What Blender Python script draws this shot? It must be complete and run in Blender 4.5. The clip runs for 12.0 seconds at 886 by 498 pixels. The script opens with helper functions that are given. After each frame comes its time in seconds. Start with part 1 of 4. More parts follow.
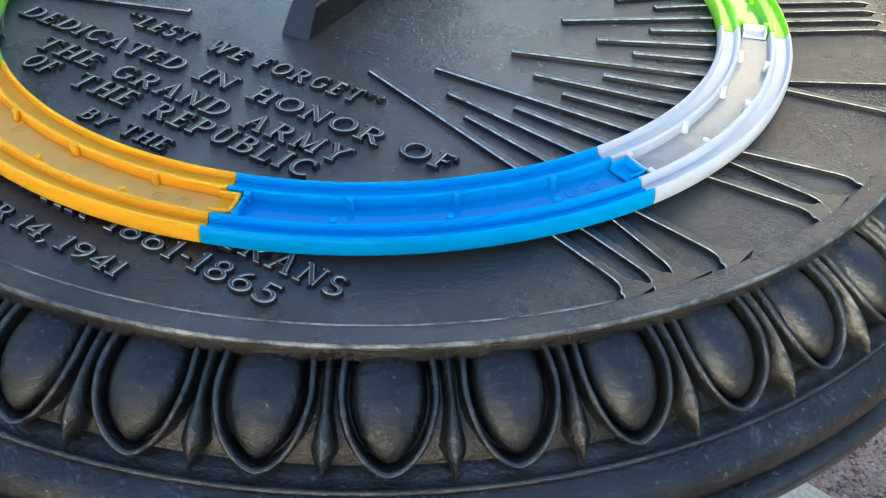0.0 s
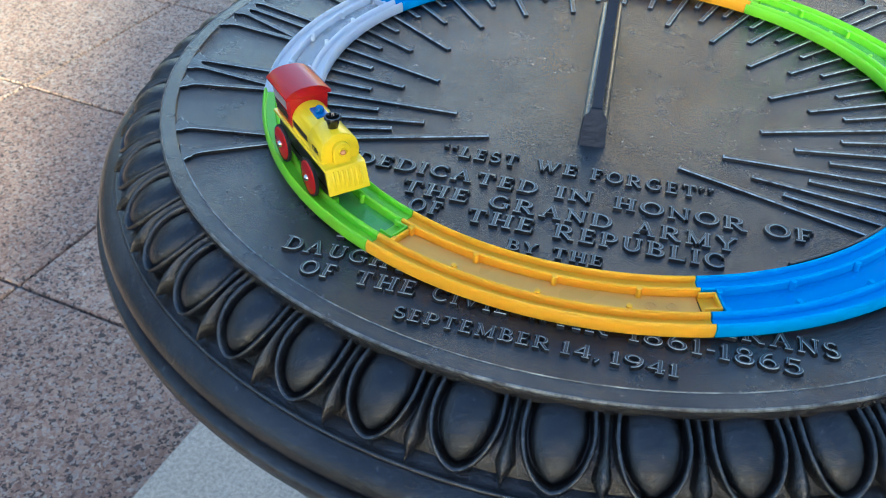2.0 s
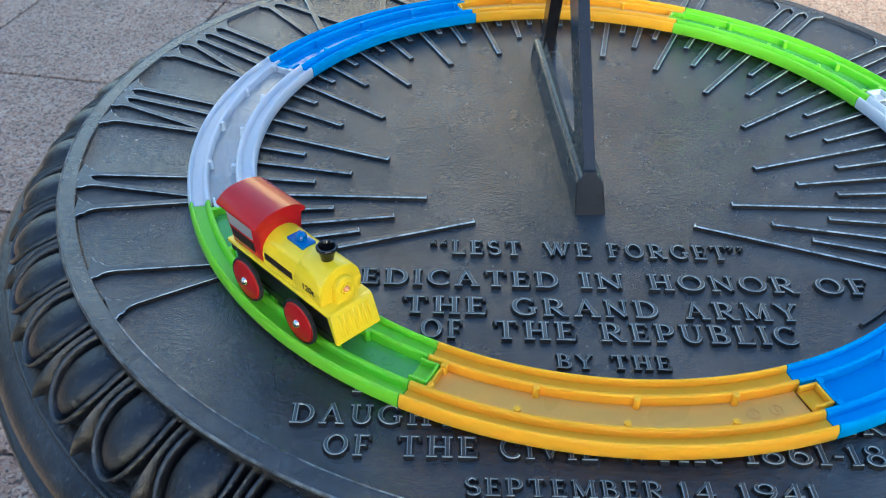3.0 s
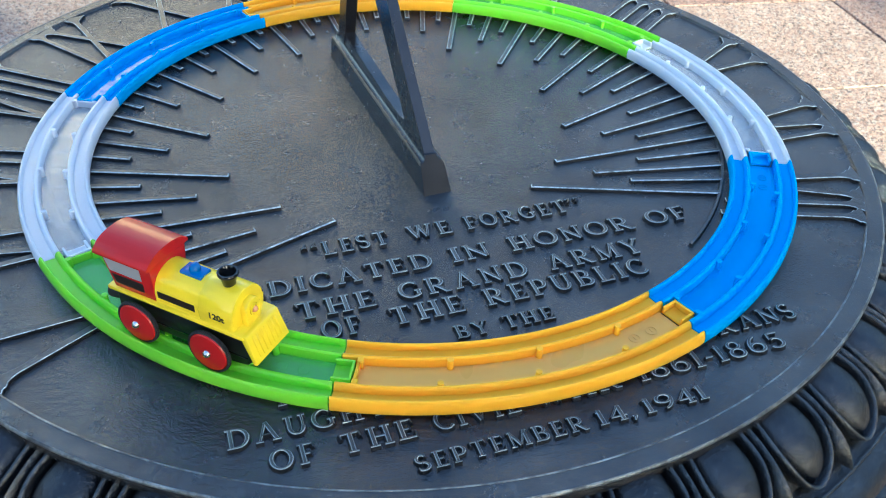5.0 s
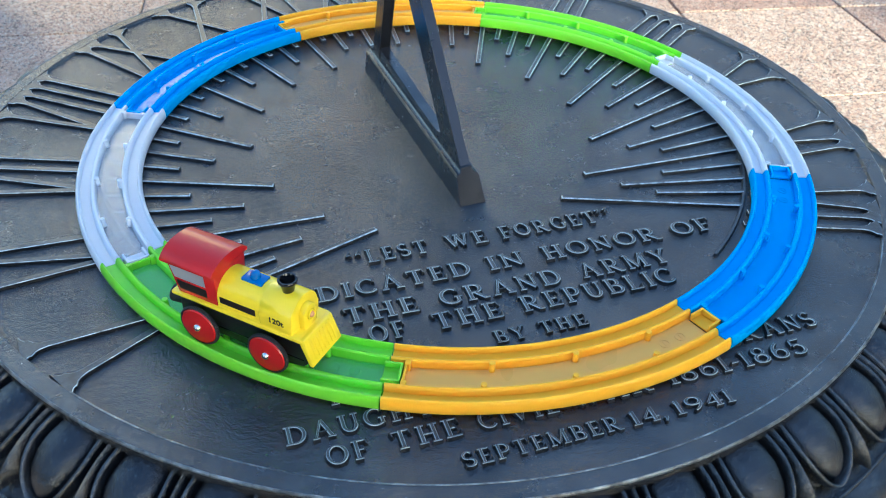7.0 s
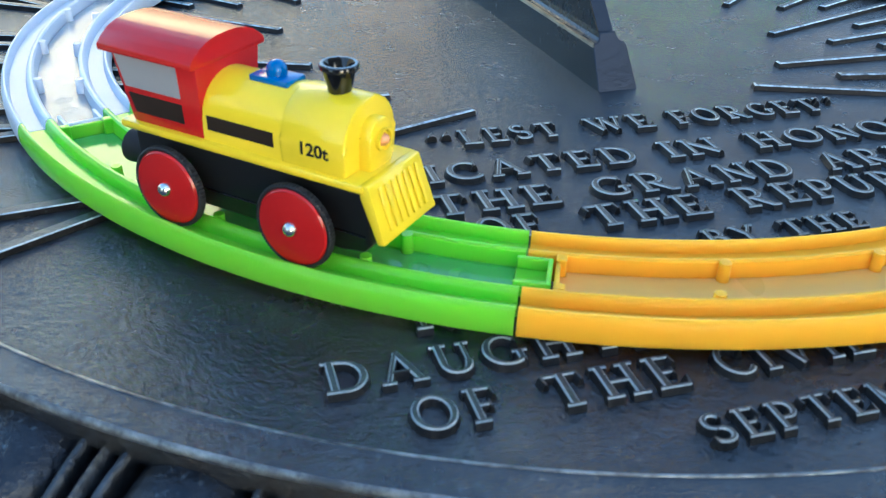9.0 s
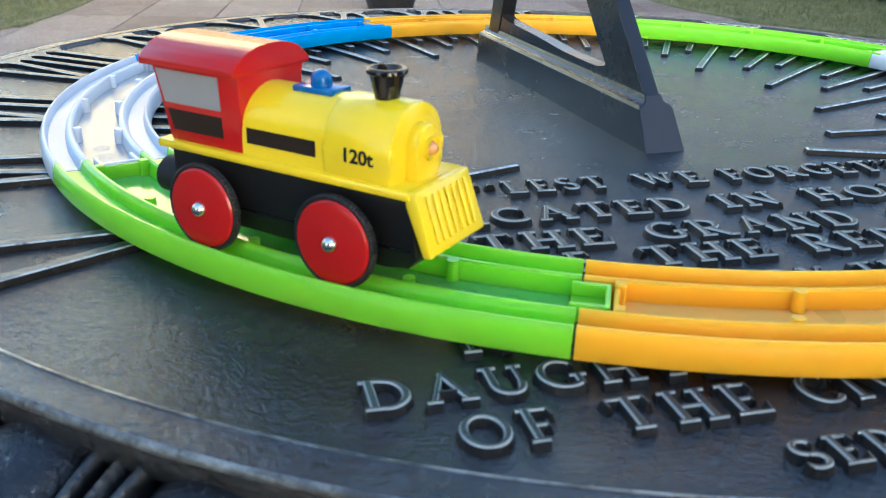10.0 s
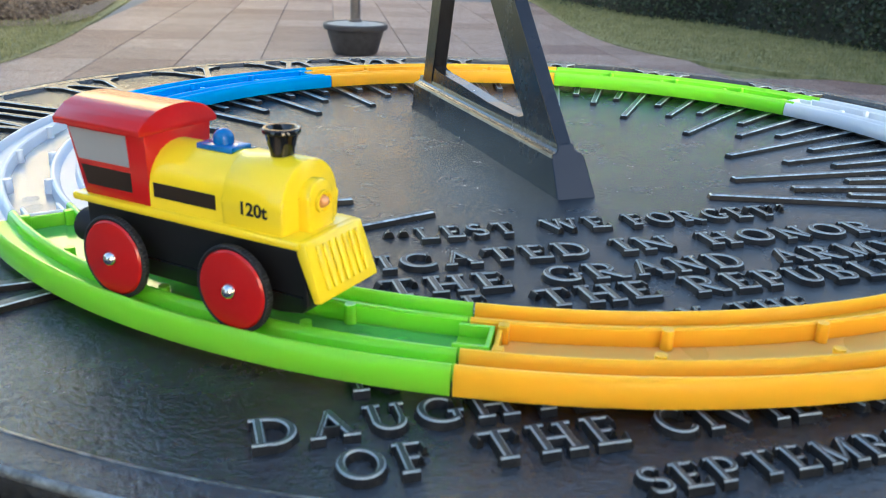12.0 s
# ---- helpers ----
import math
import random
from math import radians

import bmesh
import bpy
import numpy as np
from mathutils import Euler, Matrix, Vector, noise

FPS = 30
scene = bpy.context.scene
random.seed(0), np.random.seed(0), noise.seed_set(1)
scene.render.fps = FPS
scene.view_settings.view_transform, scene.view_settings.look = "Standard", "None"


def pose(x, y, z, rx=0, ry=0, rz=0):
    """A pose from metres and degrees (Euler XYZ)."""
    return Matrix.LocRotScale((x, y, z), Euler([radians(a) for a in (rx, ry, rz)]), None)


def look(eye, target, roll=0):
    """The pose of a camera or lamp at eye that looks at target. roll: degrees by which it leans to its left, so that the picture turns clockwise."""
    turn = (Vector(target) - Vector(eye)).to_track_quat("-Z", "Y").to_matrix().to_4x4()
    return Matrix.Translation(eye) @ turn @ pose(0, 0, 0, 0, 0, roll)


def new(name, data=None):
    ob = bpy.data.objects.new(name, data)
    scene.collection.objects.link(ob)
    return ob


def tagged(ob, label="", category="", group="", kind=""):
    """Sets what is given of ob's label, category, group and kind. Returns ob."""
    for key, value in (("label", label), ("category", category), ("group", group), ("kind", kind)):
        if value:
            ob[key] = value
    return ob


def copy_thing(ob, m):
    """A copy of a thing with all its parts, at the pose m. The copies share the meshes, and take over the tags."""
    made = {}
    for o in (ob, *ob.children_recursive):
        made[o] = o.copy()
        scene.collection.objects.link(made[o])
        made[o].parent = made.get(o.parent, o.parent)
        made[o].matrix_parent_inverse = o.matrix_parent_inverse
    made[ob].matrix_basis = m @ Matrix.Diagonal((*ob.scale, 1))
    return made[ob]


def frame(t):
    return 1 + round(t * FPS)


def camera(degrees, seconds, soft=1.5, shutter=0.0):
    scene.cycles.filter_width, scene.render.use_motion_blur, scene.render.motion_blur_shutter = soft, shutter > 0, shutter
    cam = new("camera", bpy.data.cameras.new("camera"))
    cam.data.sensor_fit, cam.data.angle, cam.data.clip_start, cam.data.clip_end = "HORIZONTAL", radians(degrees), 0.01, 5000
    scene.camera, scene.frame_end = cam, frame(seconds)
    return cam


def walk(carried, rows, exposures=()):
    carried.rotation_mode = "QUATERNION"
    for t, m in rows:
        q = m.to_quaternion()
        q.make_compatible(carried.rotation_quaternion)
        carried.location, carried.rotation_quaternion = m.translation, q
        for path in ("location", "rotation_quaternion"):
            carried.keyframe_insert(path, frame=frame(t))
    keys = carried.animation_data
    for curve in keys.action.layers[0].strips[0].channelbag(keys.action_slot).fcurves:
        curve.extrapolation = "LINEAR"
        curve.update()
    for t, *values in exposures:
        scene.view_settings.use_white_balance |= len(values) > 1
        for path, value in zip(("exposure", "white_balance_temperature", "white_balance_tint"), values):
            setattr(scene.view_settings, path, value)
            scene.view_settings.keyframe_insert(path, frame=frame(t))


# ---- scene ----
cam = camera(53.8, 12.0, soft=1.05)
PATH = [
    (0, (0.395, -0.218, 0.2), (-0.866, 0.661, -1.079), 3.0),
    (0.5, (0.394, -0.295, 0.221), (-0.838, 0.631, -1.055), 2.6),
    (1, (0.35, -0.37, 0.256), (-0.861, 0.588, -1.016), 2.8),
    (1.5, (0.289, -0.43, 0.269), (-0.872, 0.611, -0.984), 2.3),
    (2, (0.246, -0.447, 0.272), (-0.771, 0.741, -0.976), 2.2),
    (2.5, (0.171, -0.421, 0.258), (-0.653, 0.914, -0.983), 2.5),
    (2.7, (0.147, -0.419, 0.26), (-0.623, 0.957, -0.97), 2.1),
    (4.3, (0.056, -0.441, 0.261), (-0.33, 1.085, -0.973), 1.7),
    (4.5, (0.061, -0.45, 0.271), (-0.265, 1.089, -0.965), 1.8),
    (5, (0.071, -0.448, 0.273), (-0.107, 1.114, -0.962), 2.2),
    (5.5, (0.061, -0.457, 0.277), (-0.108, 1.107, -0.959), 2.1),
    (6, (0.056, -0.479, 0.302), (-0.118, 1.084, -0.933), 2.1),
    (6.5, (0.056, -0.474, 0.304), (-0.127, 1.086, -0.933), 2.1),
    (6.7, (0.056, -0.473, 0.303), (-0.13, 1.088, -0.932), 2.2),
    (8.3, (0.034, -0.393, 0.155), (-0.18, 1.192, -1.046), 2.2),
    (8.5, (0.025, -0.382, 0.142), (-0.205, 1.222, -1.03), 1.9),
    (9, (0.01, -0.37, 0.115), (-0.268, 1.32, -0.916), 1.8),
    (9.5, (0.009, -0.368, 0.097), (-0.32, 1.397, -0.785), 1.6),
    (10, (0.006, -0.369, 0.088), (-0.366, 1.437, -0.688), 1.6),
    (10.5, (0.007, -0.369, 0.088), (-0.387, 1.459, -0.622), 1.6),
    (11, (0.019, -0.377, 0.094), (-0.388, 1.456, -0.597), 1.7),
    (11.5, (0.025, -0.38, 0.1), (-0.375, 1.456, -0.585), 1.6),
    (12, (0.025, -0.378, 0.095), (-0.284, 1.474, -0.594), 1.9),
]
# slow drift of the phone's exposure
EXPOSURES = [(0.0, 1.98, 6400, 8), (1.0, 1.92, 5950, 5), (2.7, 1.84, 5650, 4), (4.3, 2.05, 5550, 3), (6.7, 2.05, 5550, 3), (8.3, 2.17, 5200, 1), (9.0, 2.12, 5500, 2), (10.0, 2.10, 6050, 5), (12.0, 2.08, 6150, 6)]
walk(cam, [(t, look(eye, target, roll)) for t, eye, target, roll in PATH], EXPOSURES)
cam.data.dof.use_dof = True
cam.data.dof.focus_distance = 0.38
cam.data.dof.aperture_fstop = 42.0

# ---- world and light: clear sky, low warm sun from behind the camera; an added unseen wall shades the dial ----
SUN_AZ, SUN_EL = -45.0, 18.5
world = bpy.data.worlds.new("world")
scene.world = world
world.use_nodes = True
wn = world.node_tree
sky = wn.nodes.new("ShaderNodeTexSky")
sky.sky_type = "NISHITA"
sky.sun_disc = False
sky.sun_elevation = radians(SUN_EL)
sky.sun_rotation = radians(90 - SUN_AZ)
sky.air_density, sky.dust_density, sky.ozone_density = 1.0, 1.5, 1.2
wn.links.new(sky.outputs[0], wn.nodes["Background"].inputs[0])
wn.nodes["Background"].inputs[1].default_value = 0.15
sun_data = bpy.data.lights.new("sun", "SUN")
sun_data.energy, sun_data.angle, sun_data.color = 6.5, radians(3.0), (1.0, 0.90, 0.60)
sun = new("sun", sun_data)
sd = Vector((math.cos(radians(SUN_AZ)) * math.cos(radians(SUN_EL)), math.sin(radians(SUN_AZ)) * math.cos(radians(SUN_EL)), math.sin(radians(SUN_EL))))
sun.matrix_world = look(sd * 20, (0, 0, 0))


# ---- materials ----
def mat(name, build):
    m = bpy.data.materials.new(name)
    m.use_nodes = True
    nt = m.node_tree
    build(nt, nt.nodes["Principled BSDF"])
    return m


def node(nt, kind, **values):
    n = nt.nodes.new(kind)
    for key, value in values.items():
        n.inputs[key].default_value = value
    return n


def coords(nt):
    return nt.nodes.new("ShaderNodeTexCoord").outputs["Object"]


def noise_of(nt, scale, detail=4.0, rough=0.6, vec=None):
    n = node(nt, "ShaderNodeTexNoise", Scale=scale, Detail=detail, Roughness=rough)
    nt.links.new(vec if vec is not None else coords(nt), n.inputs["Vector"])
    return n.outputs["Fac"]


def ramp(nt, fac, stops):
    r = nt.nodes.new("ShaderNodeValToRGB")
    while len(r.color_ramp.elements) < len(stops):
        r.color_ramp.elements.new(0.5)
    for e, (at, c) in zip(r.color_ramp.elements, stops):
        e.position = at
        e.color = (*c, 1.0) if isinstance(c, tuple) else (c, c, c, 1.0)
    nt.links.new(fac, r.inputs[0])
    return r.outputs[0]


def mixed(nt, fac, a, b, mode="MIX"):
    m = nt.nodes.new("ShaderNodeMix")
    m.data_type, m.blend_type = "RGBA", mode
    for value, socket in ((fac, m.inputs[0]), (a, m.inputs[6]), (b, m.inputs[7])):
        if isinstance(value, (int, float)):
            socket.default_value = value
        elif isinstance(value, tuple):
            socket.default_value = (*value, 1.0)
        else:
            nt.links.new(value, socket)
    return m.outputs[2]


def bump(nt, p, height, strength, distance, under=None):
    b = node(nt, "ShaderNodeBump", Strength=strength, Distance=distance)
    nt.links.new(height, b.inputs["Height"])
    if under is not None:
        nt.links.new(under, b.inputs["Normal"])
    nt.links.new(b.outputs[0], p.inputs["Normal"])
    return b.outputs[0]


def simple(name, colour, rough, metal=0.0, coat=0.0, vary=0.02, scale=300):
    def build(nt, p):
        lo = tuple(c * (1 - 3 * vary) for c in colour)
        nt.links.new(mixed(nt, noise_of(nt, scale, 4), lo, colour), p.inputs["Base Color"])
        nt.links.new(ramp(nt, noise_of(nt, scale * 0.7, 4), [(0.3, rough * 0.88), (0.75, rough * 1.12)]), p.inputs["Roughness"])
        p.inputs["Metallic"].default_value = metal
        p.inputs["Coat Weight"].default_value = coat
        p.inputs["Specular IOR Level"].default_value = 0.35
    return mat(name, build)


def bronze_build(dark, light, rough_lo, rough_hi, metal=0.75, edge=0.5, grain=0.3, stains=0.40):
    def build(nt, p):
        big = noise_of(nt, 11, 6, 0.7)
        fine = noise_of(nt, 380, 4, 0.75)
        tint = mixed(nt, ramp(nt, big, [(0.36, 0.0), (0.66, 1.0)]), dark, light)
        # brown patina clouds and pale mineral stains
        brown = ramp(nt, noise_of(nt, 26, 6, 0.75), [(0.52, 0.0), (0.70, 0.75)])
        tint = mixed(nt, brown, tint, (dark[0] * 1.5, dark[1] * 1.05, dark[2] * 0.75))
        stain = ramp(nt, noise_of(nt, 75, 8, 0.85), [(0.57, 0.0), (0.68, stains)])
        tint = mixed(nt, stain, tint, (0.20, 0.22, 0.23))
        fleck = ramp(nt, noise_of(nt, 520, 3, 0.6), [(0.60, 0.0), (0.72, stains)])
        tint = mixed(nt, fleck, tint, (0.24, 0.27, 0.28))
        geo = nt.nodes.new("ShaderNodeNewGeometry")
        worn = ramp(nt, geo.outputs["Pointiness"], [(0.515, 0.0), (0.58, 1.0)])
        worn = mixed(nt, 1.0, worn, ramp(nt, noise_of(nt, 110, 5, 0.7), [(0.32, 0.15), (0.62, 1.0)]), "MULTIPLY")
        worn = mixed(nt, 1.0, worn, (edge, edge, edge), "MULTIPLY")
        tint = mixed(nt, worn, tint, (0.34, 0.38, 0.39))
        nt.links.new(tint, p.inputs["Base Color"])
        p.inputs["Metallic"].default_value = metal
        nt.links.new(ramp(nt, noise_of(nt, 34, 7, 0.75), [(0.3, rough_lo), (0.7, rough_hi)]), p.inputs["Roughness"])
        first = bump(nt, p, fine, grain * 1.8, 0.0010)
        bump(nt, p, noise_of(nt, 45, 5, 0.65), 0.12, 0.0015, first)
    return build


BRONZE = mat("bronze_plate", bronze_build((0.054, 0.060, 0.070), (0.128, 0.124, 0.122), 0.14, 0.32, 0.8, 0.0, 0.50, 0.40))
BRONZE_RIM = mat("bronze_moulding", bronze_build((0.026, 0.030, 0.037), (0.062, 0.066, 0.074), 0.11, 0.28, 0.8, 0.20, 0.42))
BRONZE_LINE = mat("bronze_lines", bronze_build((0.055, 0.060, 0.067), (0.115, 0.115, 0.115), 0.26, 0.44, 0.8, 0.0))
def worn_build(nt, p):
    keep = ramp(nt, noise_of(nt, 70, 6, 0.8), [(0.42, 0.0), (0.64, 1.0)])
    nt.links.new(mixed(nt, keep, (0.065, 0.071, 0.080), (0.29, 0.32, 0.33)), p.inputs["Base Color"])
    p.inputs["Metallic"].default_value = 0.55
    p.inputs["Roughness"].default_value = 0.42
    bump(nt, p, noise_of(nt, 240, 4, 0.7), 0.4, 0.001)


BRONZE_WORN = mat("bronze_rubbed_edge", worn_build)


def edge_build(nt, p):
    keep = ramp(nt, noise_of(nt, 160, 5, 0.8), [(0.34, 0.0), (0.56, 1.0)])
    nt.links.new(mixed(nt, keep, (0.080, 0.090, 0.10), (0.56, 0.63, 0.65)), p.inputs["Base Color"])
    p.inputs["Metallic"].default_value = 0.3
    p.inputs["Roughness"].default_value = 0.34
    bump(nt, p, noise_of(nt, 400, 4, 0.7), 0.4, 0.001)


BRONZE_CHAMFER = mat("bronze_bright_chamfer", edge_build)
# tan colour that paints the thin highlight along the gnomon's edges
BRONZE_EDGE_GLINT = simple("bronze_tan_wear", (0.20, 0.165, 0.12), 0.40, 0.7, 0, 0.45, 120)
# relief flanks: dark patina, with the shade beside the relief coloured in
BRONZE_SIDE_SHADE = mat("bronze_dark_sides", bronze_build((0.012, 0.013, 0.015), (0.026, 0.025, 0.025), 0.38, 0.55, 0.6, 0.0, 0.2, 0.15))
GNOMON_BRONZE = mat("bronze_brown", bronze_build((0.034, 0.037, 0.044), (0.058, 0.058, 0.062), 0.16, 0.32, 0.75, 0.0, 0.06, 0.04))
BRONZE_RELIEF = mat("bronze_lettering", bronze_build((0.060, 0.067, 0.075), (0.125, 0.14, 0.15), 0.24, 0.40, 0.75, 0.0))


def plastic_build(colour, rough, trans, wave=0.0, sss=0.0, spec=0.22):
    def build(nt, p):
        lo = tuple(c * 0.96 for c in colour)
        nt.links.new(mixed(nt, noise_of(nt, 40, 3), lo, colour), p.inputs["Base Color"])
        nt.links.new(ramp(nt, noise_of(nt, 25, 2), [(0.2, rough * 0.95), (0.8, rough * 1.06)]), p.inputs["Roughness"])
        p.inputs["Transmission Weight"].default_value = trans
        p.inputs["IOR"].default_value = 1.45
        p.inputs["Specular IOR Level"].default_value = spec
        p.inputs["Subsurface Weight"].default_value = sss
        p.inputs["Subsurface Scale"].default_value = 0.006
        p.inputs["Subsurface Radius"].default_value = (1.0, 0.9, 0.8)
        if wave:
            bump(nt, p, noise_of(nt, 70, 2), wave, 0.001)
    return build


TRACK_RGB = {"orange": (1.0, 0.44, 0.025), "blue": (0.0, 0.31, 0.72), "clear": (0.80, 0.87, 0.97), "green": (0.33, 0.97, 0.05)}
RAIL_MAT = {"orange": mat("orange_plastic", plastic_build(TRACK_RGB["orange"], 0.32, 0.0, 0.0, 0.6, 0.15)),
            "blue": mat("blue_plastic", plastic_build(TRACK_RGB["blue"], 0.36, 0.0, 0.0, 0.15, 0.05)),
            "clear": mat("frosted_clear_plastic", plastic_build(TRACK_RGB["clear"], 0.30, 0.36, 0.0, 0.4)),
            "green": mat("green_plastic", plastic_build(TRACK_RGB["green"], 0.17, 0.36, 0.0, 0.5))}
BED_MAT = {"orange": mat("thin_orange_plastic", plastic_build((0.98, 0.48, 0.11), 0.28, 0.05, 0.03, 0.5, 0.12)),
           "blue": mat("thin_blue_plastic", plastic_build((0.0, 0.28, 0.72), 0.14, 0.05, 0.04, 0.2, 0.18)),
           "clear": mat("thin_clear_plastic", plastic_build((0.86, 0.90, 0.95), 0.26, 0.76, 0.12, 0.0, 0.12)),
           "green": mat("thin_green_plastic", plastic_build((0.34, 0.95, 0.24), 0.12, 0.68, 0.06))}


YELLOW = simple("yellow_gloss_plastic", (0.94, 0.69, 0.018), 0.22, 0, 0.3)
RED = simple("red_gloss_plastic", (0.48, 0.010, 0.010), 0.22, 0, 0.1)
BLACK = simple("black_plastic", (0.008, 0.008, 0.009), 0.38)
GLOSS_BLACK = simple("glossy_black_plastic", (0.006, 0.006, 0.007), 0.12, 0, 0.5)
RUBBER = simple("tyre_rubber", (0.014, 0.015, 0.017), 0.65)
CHROME = simple("bright_steel", (0.75, 0.74, 0.72), 0.14, 1.0)
STEEL_TAN = simple("tan_magnet_face", (0.45, 0.33, 0.20), 0.5)
DOME_BLUE = simple("blue_gloss_plastic", (0.0, 0.125, 0.40), 0.2, 0, 0.3)
GREY_FILM = simple("grey_sticker", (0.30, 0.31, 0.33), 0.35)
STICKER = simple("dark_brown_sticker", (0.016, 0.010, 0.007), 0.35)
INK = simple("black_ink", (0.008, 0.008, 0.008), 0.5)
LAMP_LENS = simple("amber_lamp_lens", (0.85, 0.38, 0.16), 0.08, 0.3, 0.5)


def granite_build(nt, p):
    info = nt.nodes.new("ShaderNodeObjectInfo")
    vec = node(nt, "ShaderNodeVectorMath")
    vec.operation = "ADD"
    shift = nt.nodes.new("ShaderNodeCombineXYZ")
    k = node(nt, "ShaderNodeMath")
    k.operation = "MULTIPLY"
    k.inputs[1].default_value = 37.0
    nt.links.new(info.outputs["Random"], k.inputs[0])
    nt.links.new(k.outputs[0], shift.inputs[0])
    nt.links.new(k.outputs[0], shift.inputs[1])
    nt.links.new(coords(nt), vec.inputs[0])
    nt.links.new(shift.outputs[0], vec.inputs[1])
    v = vec.outputs[0]
    grain = nt.nodes.new("ShaderNodeTexVoronoi")
    grain.inputs["Scale"].default_value = 175
    warp = mixed(nt, 0.020, v, node_colour(nt, 90, v))
    nt.links.new(warp, grain.inputs["Vector"])
    cell = nt.nodes.new("ShaderNodeSeparateColor")
    nt.links.new(grain.outputs["Color"], cell.inputs[0])
    tint = ramp(nt, cell.outputs[0], [(0.0, (0.055, 0.046, 0.047)), (0.13, (0.080, 0.062, 0.061)), (0.19, (0.215, 0.128, 0.106)), (0.5, (0.330, 0.215, 0.175)),
                                     (0.75, (0.42, 0.305, 0.245)), (0.88, (0.29, 0.255, 0.25)), (1.0, (0.46, 0.39, 0.34))])
    big = ramp(nt, noise_of(nt, 5, 4, 0.6, v), [(0.3, (0.78, 0.76, 0.76)), (0.7, (1.0, 1.0, 1.0))])
    tint = mixed(nt, 1.0, tint, big, "MULTIPLY")
    each = ramp(nt, info.outputs["Random"], [(0.0, (0.78, 0.69, 0.67)), (0.25, (0.94, 0.91, 0.89)), (0.5, (1.10, 1.12, 1.08)), (1.0, (1.28, 1.31, 1.27))])
    tint = mixed(nt, 1.0, tint, each, "MULTIPLY")
    nt.links.new(tint, p.inputs["Base Color"])
    nt.links.new(ramp(nt, noise_of(nt, 70, 4, 0.7, v), [(0.3, 0.45), (0.7, 0.70)]), p.inputs["Roughness"])
    p.inputs["Specular IOR Level"].default_value = 0.28
    first = bump(nt, p, noise_of(nt, 70, 5, 0.65, v), 0.9, 0.010)
    bump(nt, p, noise_of(nt, 300, 2, 0.6, v), 0.3, 0.001, first)


def node_colour(nt, scale, vec):
    n = node(nt, "ShaderNodeTexNoise", Scale=scale, Detail=2.0)
    nt.links.new(vec, n.inputs["Vector"])
    return n.outputs["Color"]


GRANITE = mat("flamed_pink_granite", granite_build)


def speckle(name, lo, hi, scale, rough, bump_scale, distance):
    def build(nt, p):
        a = mixed(nt, ramp(nt, noise_of(nt, scale, 5, 0.75), [(0.35, 0.0), (0.65, 1.0)]), lo, hi)
        a = mixed(nt, 1.0, a, ramp(nt, noise_of(nt, scale * 0.04, 4), [(0.3, (0.82, 0.82, 0.82)), (0.7, (1.0, 1.0, 1.0))]), "MULTIPLY")
        nt.links.new(a, p.inputs["Base Color"])
        p.inputs["Roughness"].default_value = rough
        bump(nt, p, noise_of(nt, bump_scale, 5, 0.7), 0.6, distance)
    return mat(name, build)


PALE_STONE = speckle("pale_grey_granite", (0.30, 0.28, 0.24), (0.58, 0.54, 0.46), 140, 0.55, 160, 0.001)
WHITE_STONE = speckle("white_stone", (0.55, 0.55, 0.54), (0.78, 0.78, 0.77), 20, 0.7, 60, 0.003)
MORTAR = speckle("slate_grey_joint", (0.10, 0.11, 0.13), (0.20, 0.21, 0.23), 60, 0.8, 90, 0.002)
TURF = speckle("dry_winter_turf", (0.12, 0.13, 0.045), (0.34, 0.31, 0.14), 9, 0.9, 45, 0.03)
MULCH = speckle("brown_leaf_litter", (0.07, 0.05, 0.035), (0.26, 0.19, 0.13), 14, 0.9, 30, 0.04)
BLADE = speckle("grass_blade", (0.14, 0.155, 0.05), (0.36, 0.33, 0.15), 6, 0.8, 20, 0.001)
HEDGE_LEAF = speckle("dark_hedge_leaf", (0.018, 0.032, 0.014), (0.05, 0.075, 0.03), 5, 0.55, 20, 0.001)
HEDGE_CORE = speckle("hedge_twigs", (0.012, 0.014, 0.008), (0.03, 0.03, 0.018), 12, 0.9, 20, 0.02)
POT = speckle("dark_planter_finish", (0.03, 0.03, 0.032), (0.06, 0.06, 0.062), 20, 0.5, 60, 0.002)
POT_FILL = speckle("pale_gravel_fill", (0.35, 0.34, 0.31), (0.6, 0.58, 0.53), 60, 0.8, 90, 0.01)
POST_METAL = speckle("brown_painted_post", (0.09, 0.075, 0.065), (0.16, 0.13, 0.11), 20, 0.5, 60, 0.001)


# ---- building helpers ----
def part(name, bm, material, parent=None, label="", smooth=None, matrix=None):
    bmesh.ops.recalc_face_normals(bm, faces=bm.faces)
    me = bpy.data.meshes.new(name)
    bm.to_mesh(me)
    bm.free()
    me.materials.append(material)
    if smooth is not None:
        me.shade_smooth()
        me.set_sharp_from_angle(angle=radians(smooth))
    ob = new(name, me)
    if parent is not None:
        ob.parent = parent
    if matrix is not None:
        ob.matrix_local = matrix
    if label:
        ob["label"] = label
    return ob


def again(name, me, parent, matrix, label=""):
    ob = new(name, me)
    ob.parent = parent
    ob.matrix_local = matrix
    if label:
        ob["label"] = label
    return ob


def thing(name, label, category, matrix=None, kind="", group=""):
    ob = new(name)
    ob.empty_display_size = 0.05
    if matrix is not None:
        ob.matrix_world = matrix
    return tagged(ob, label, category, group, kind)


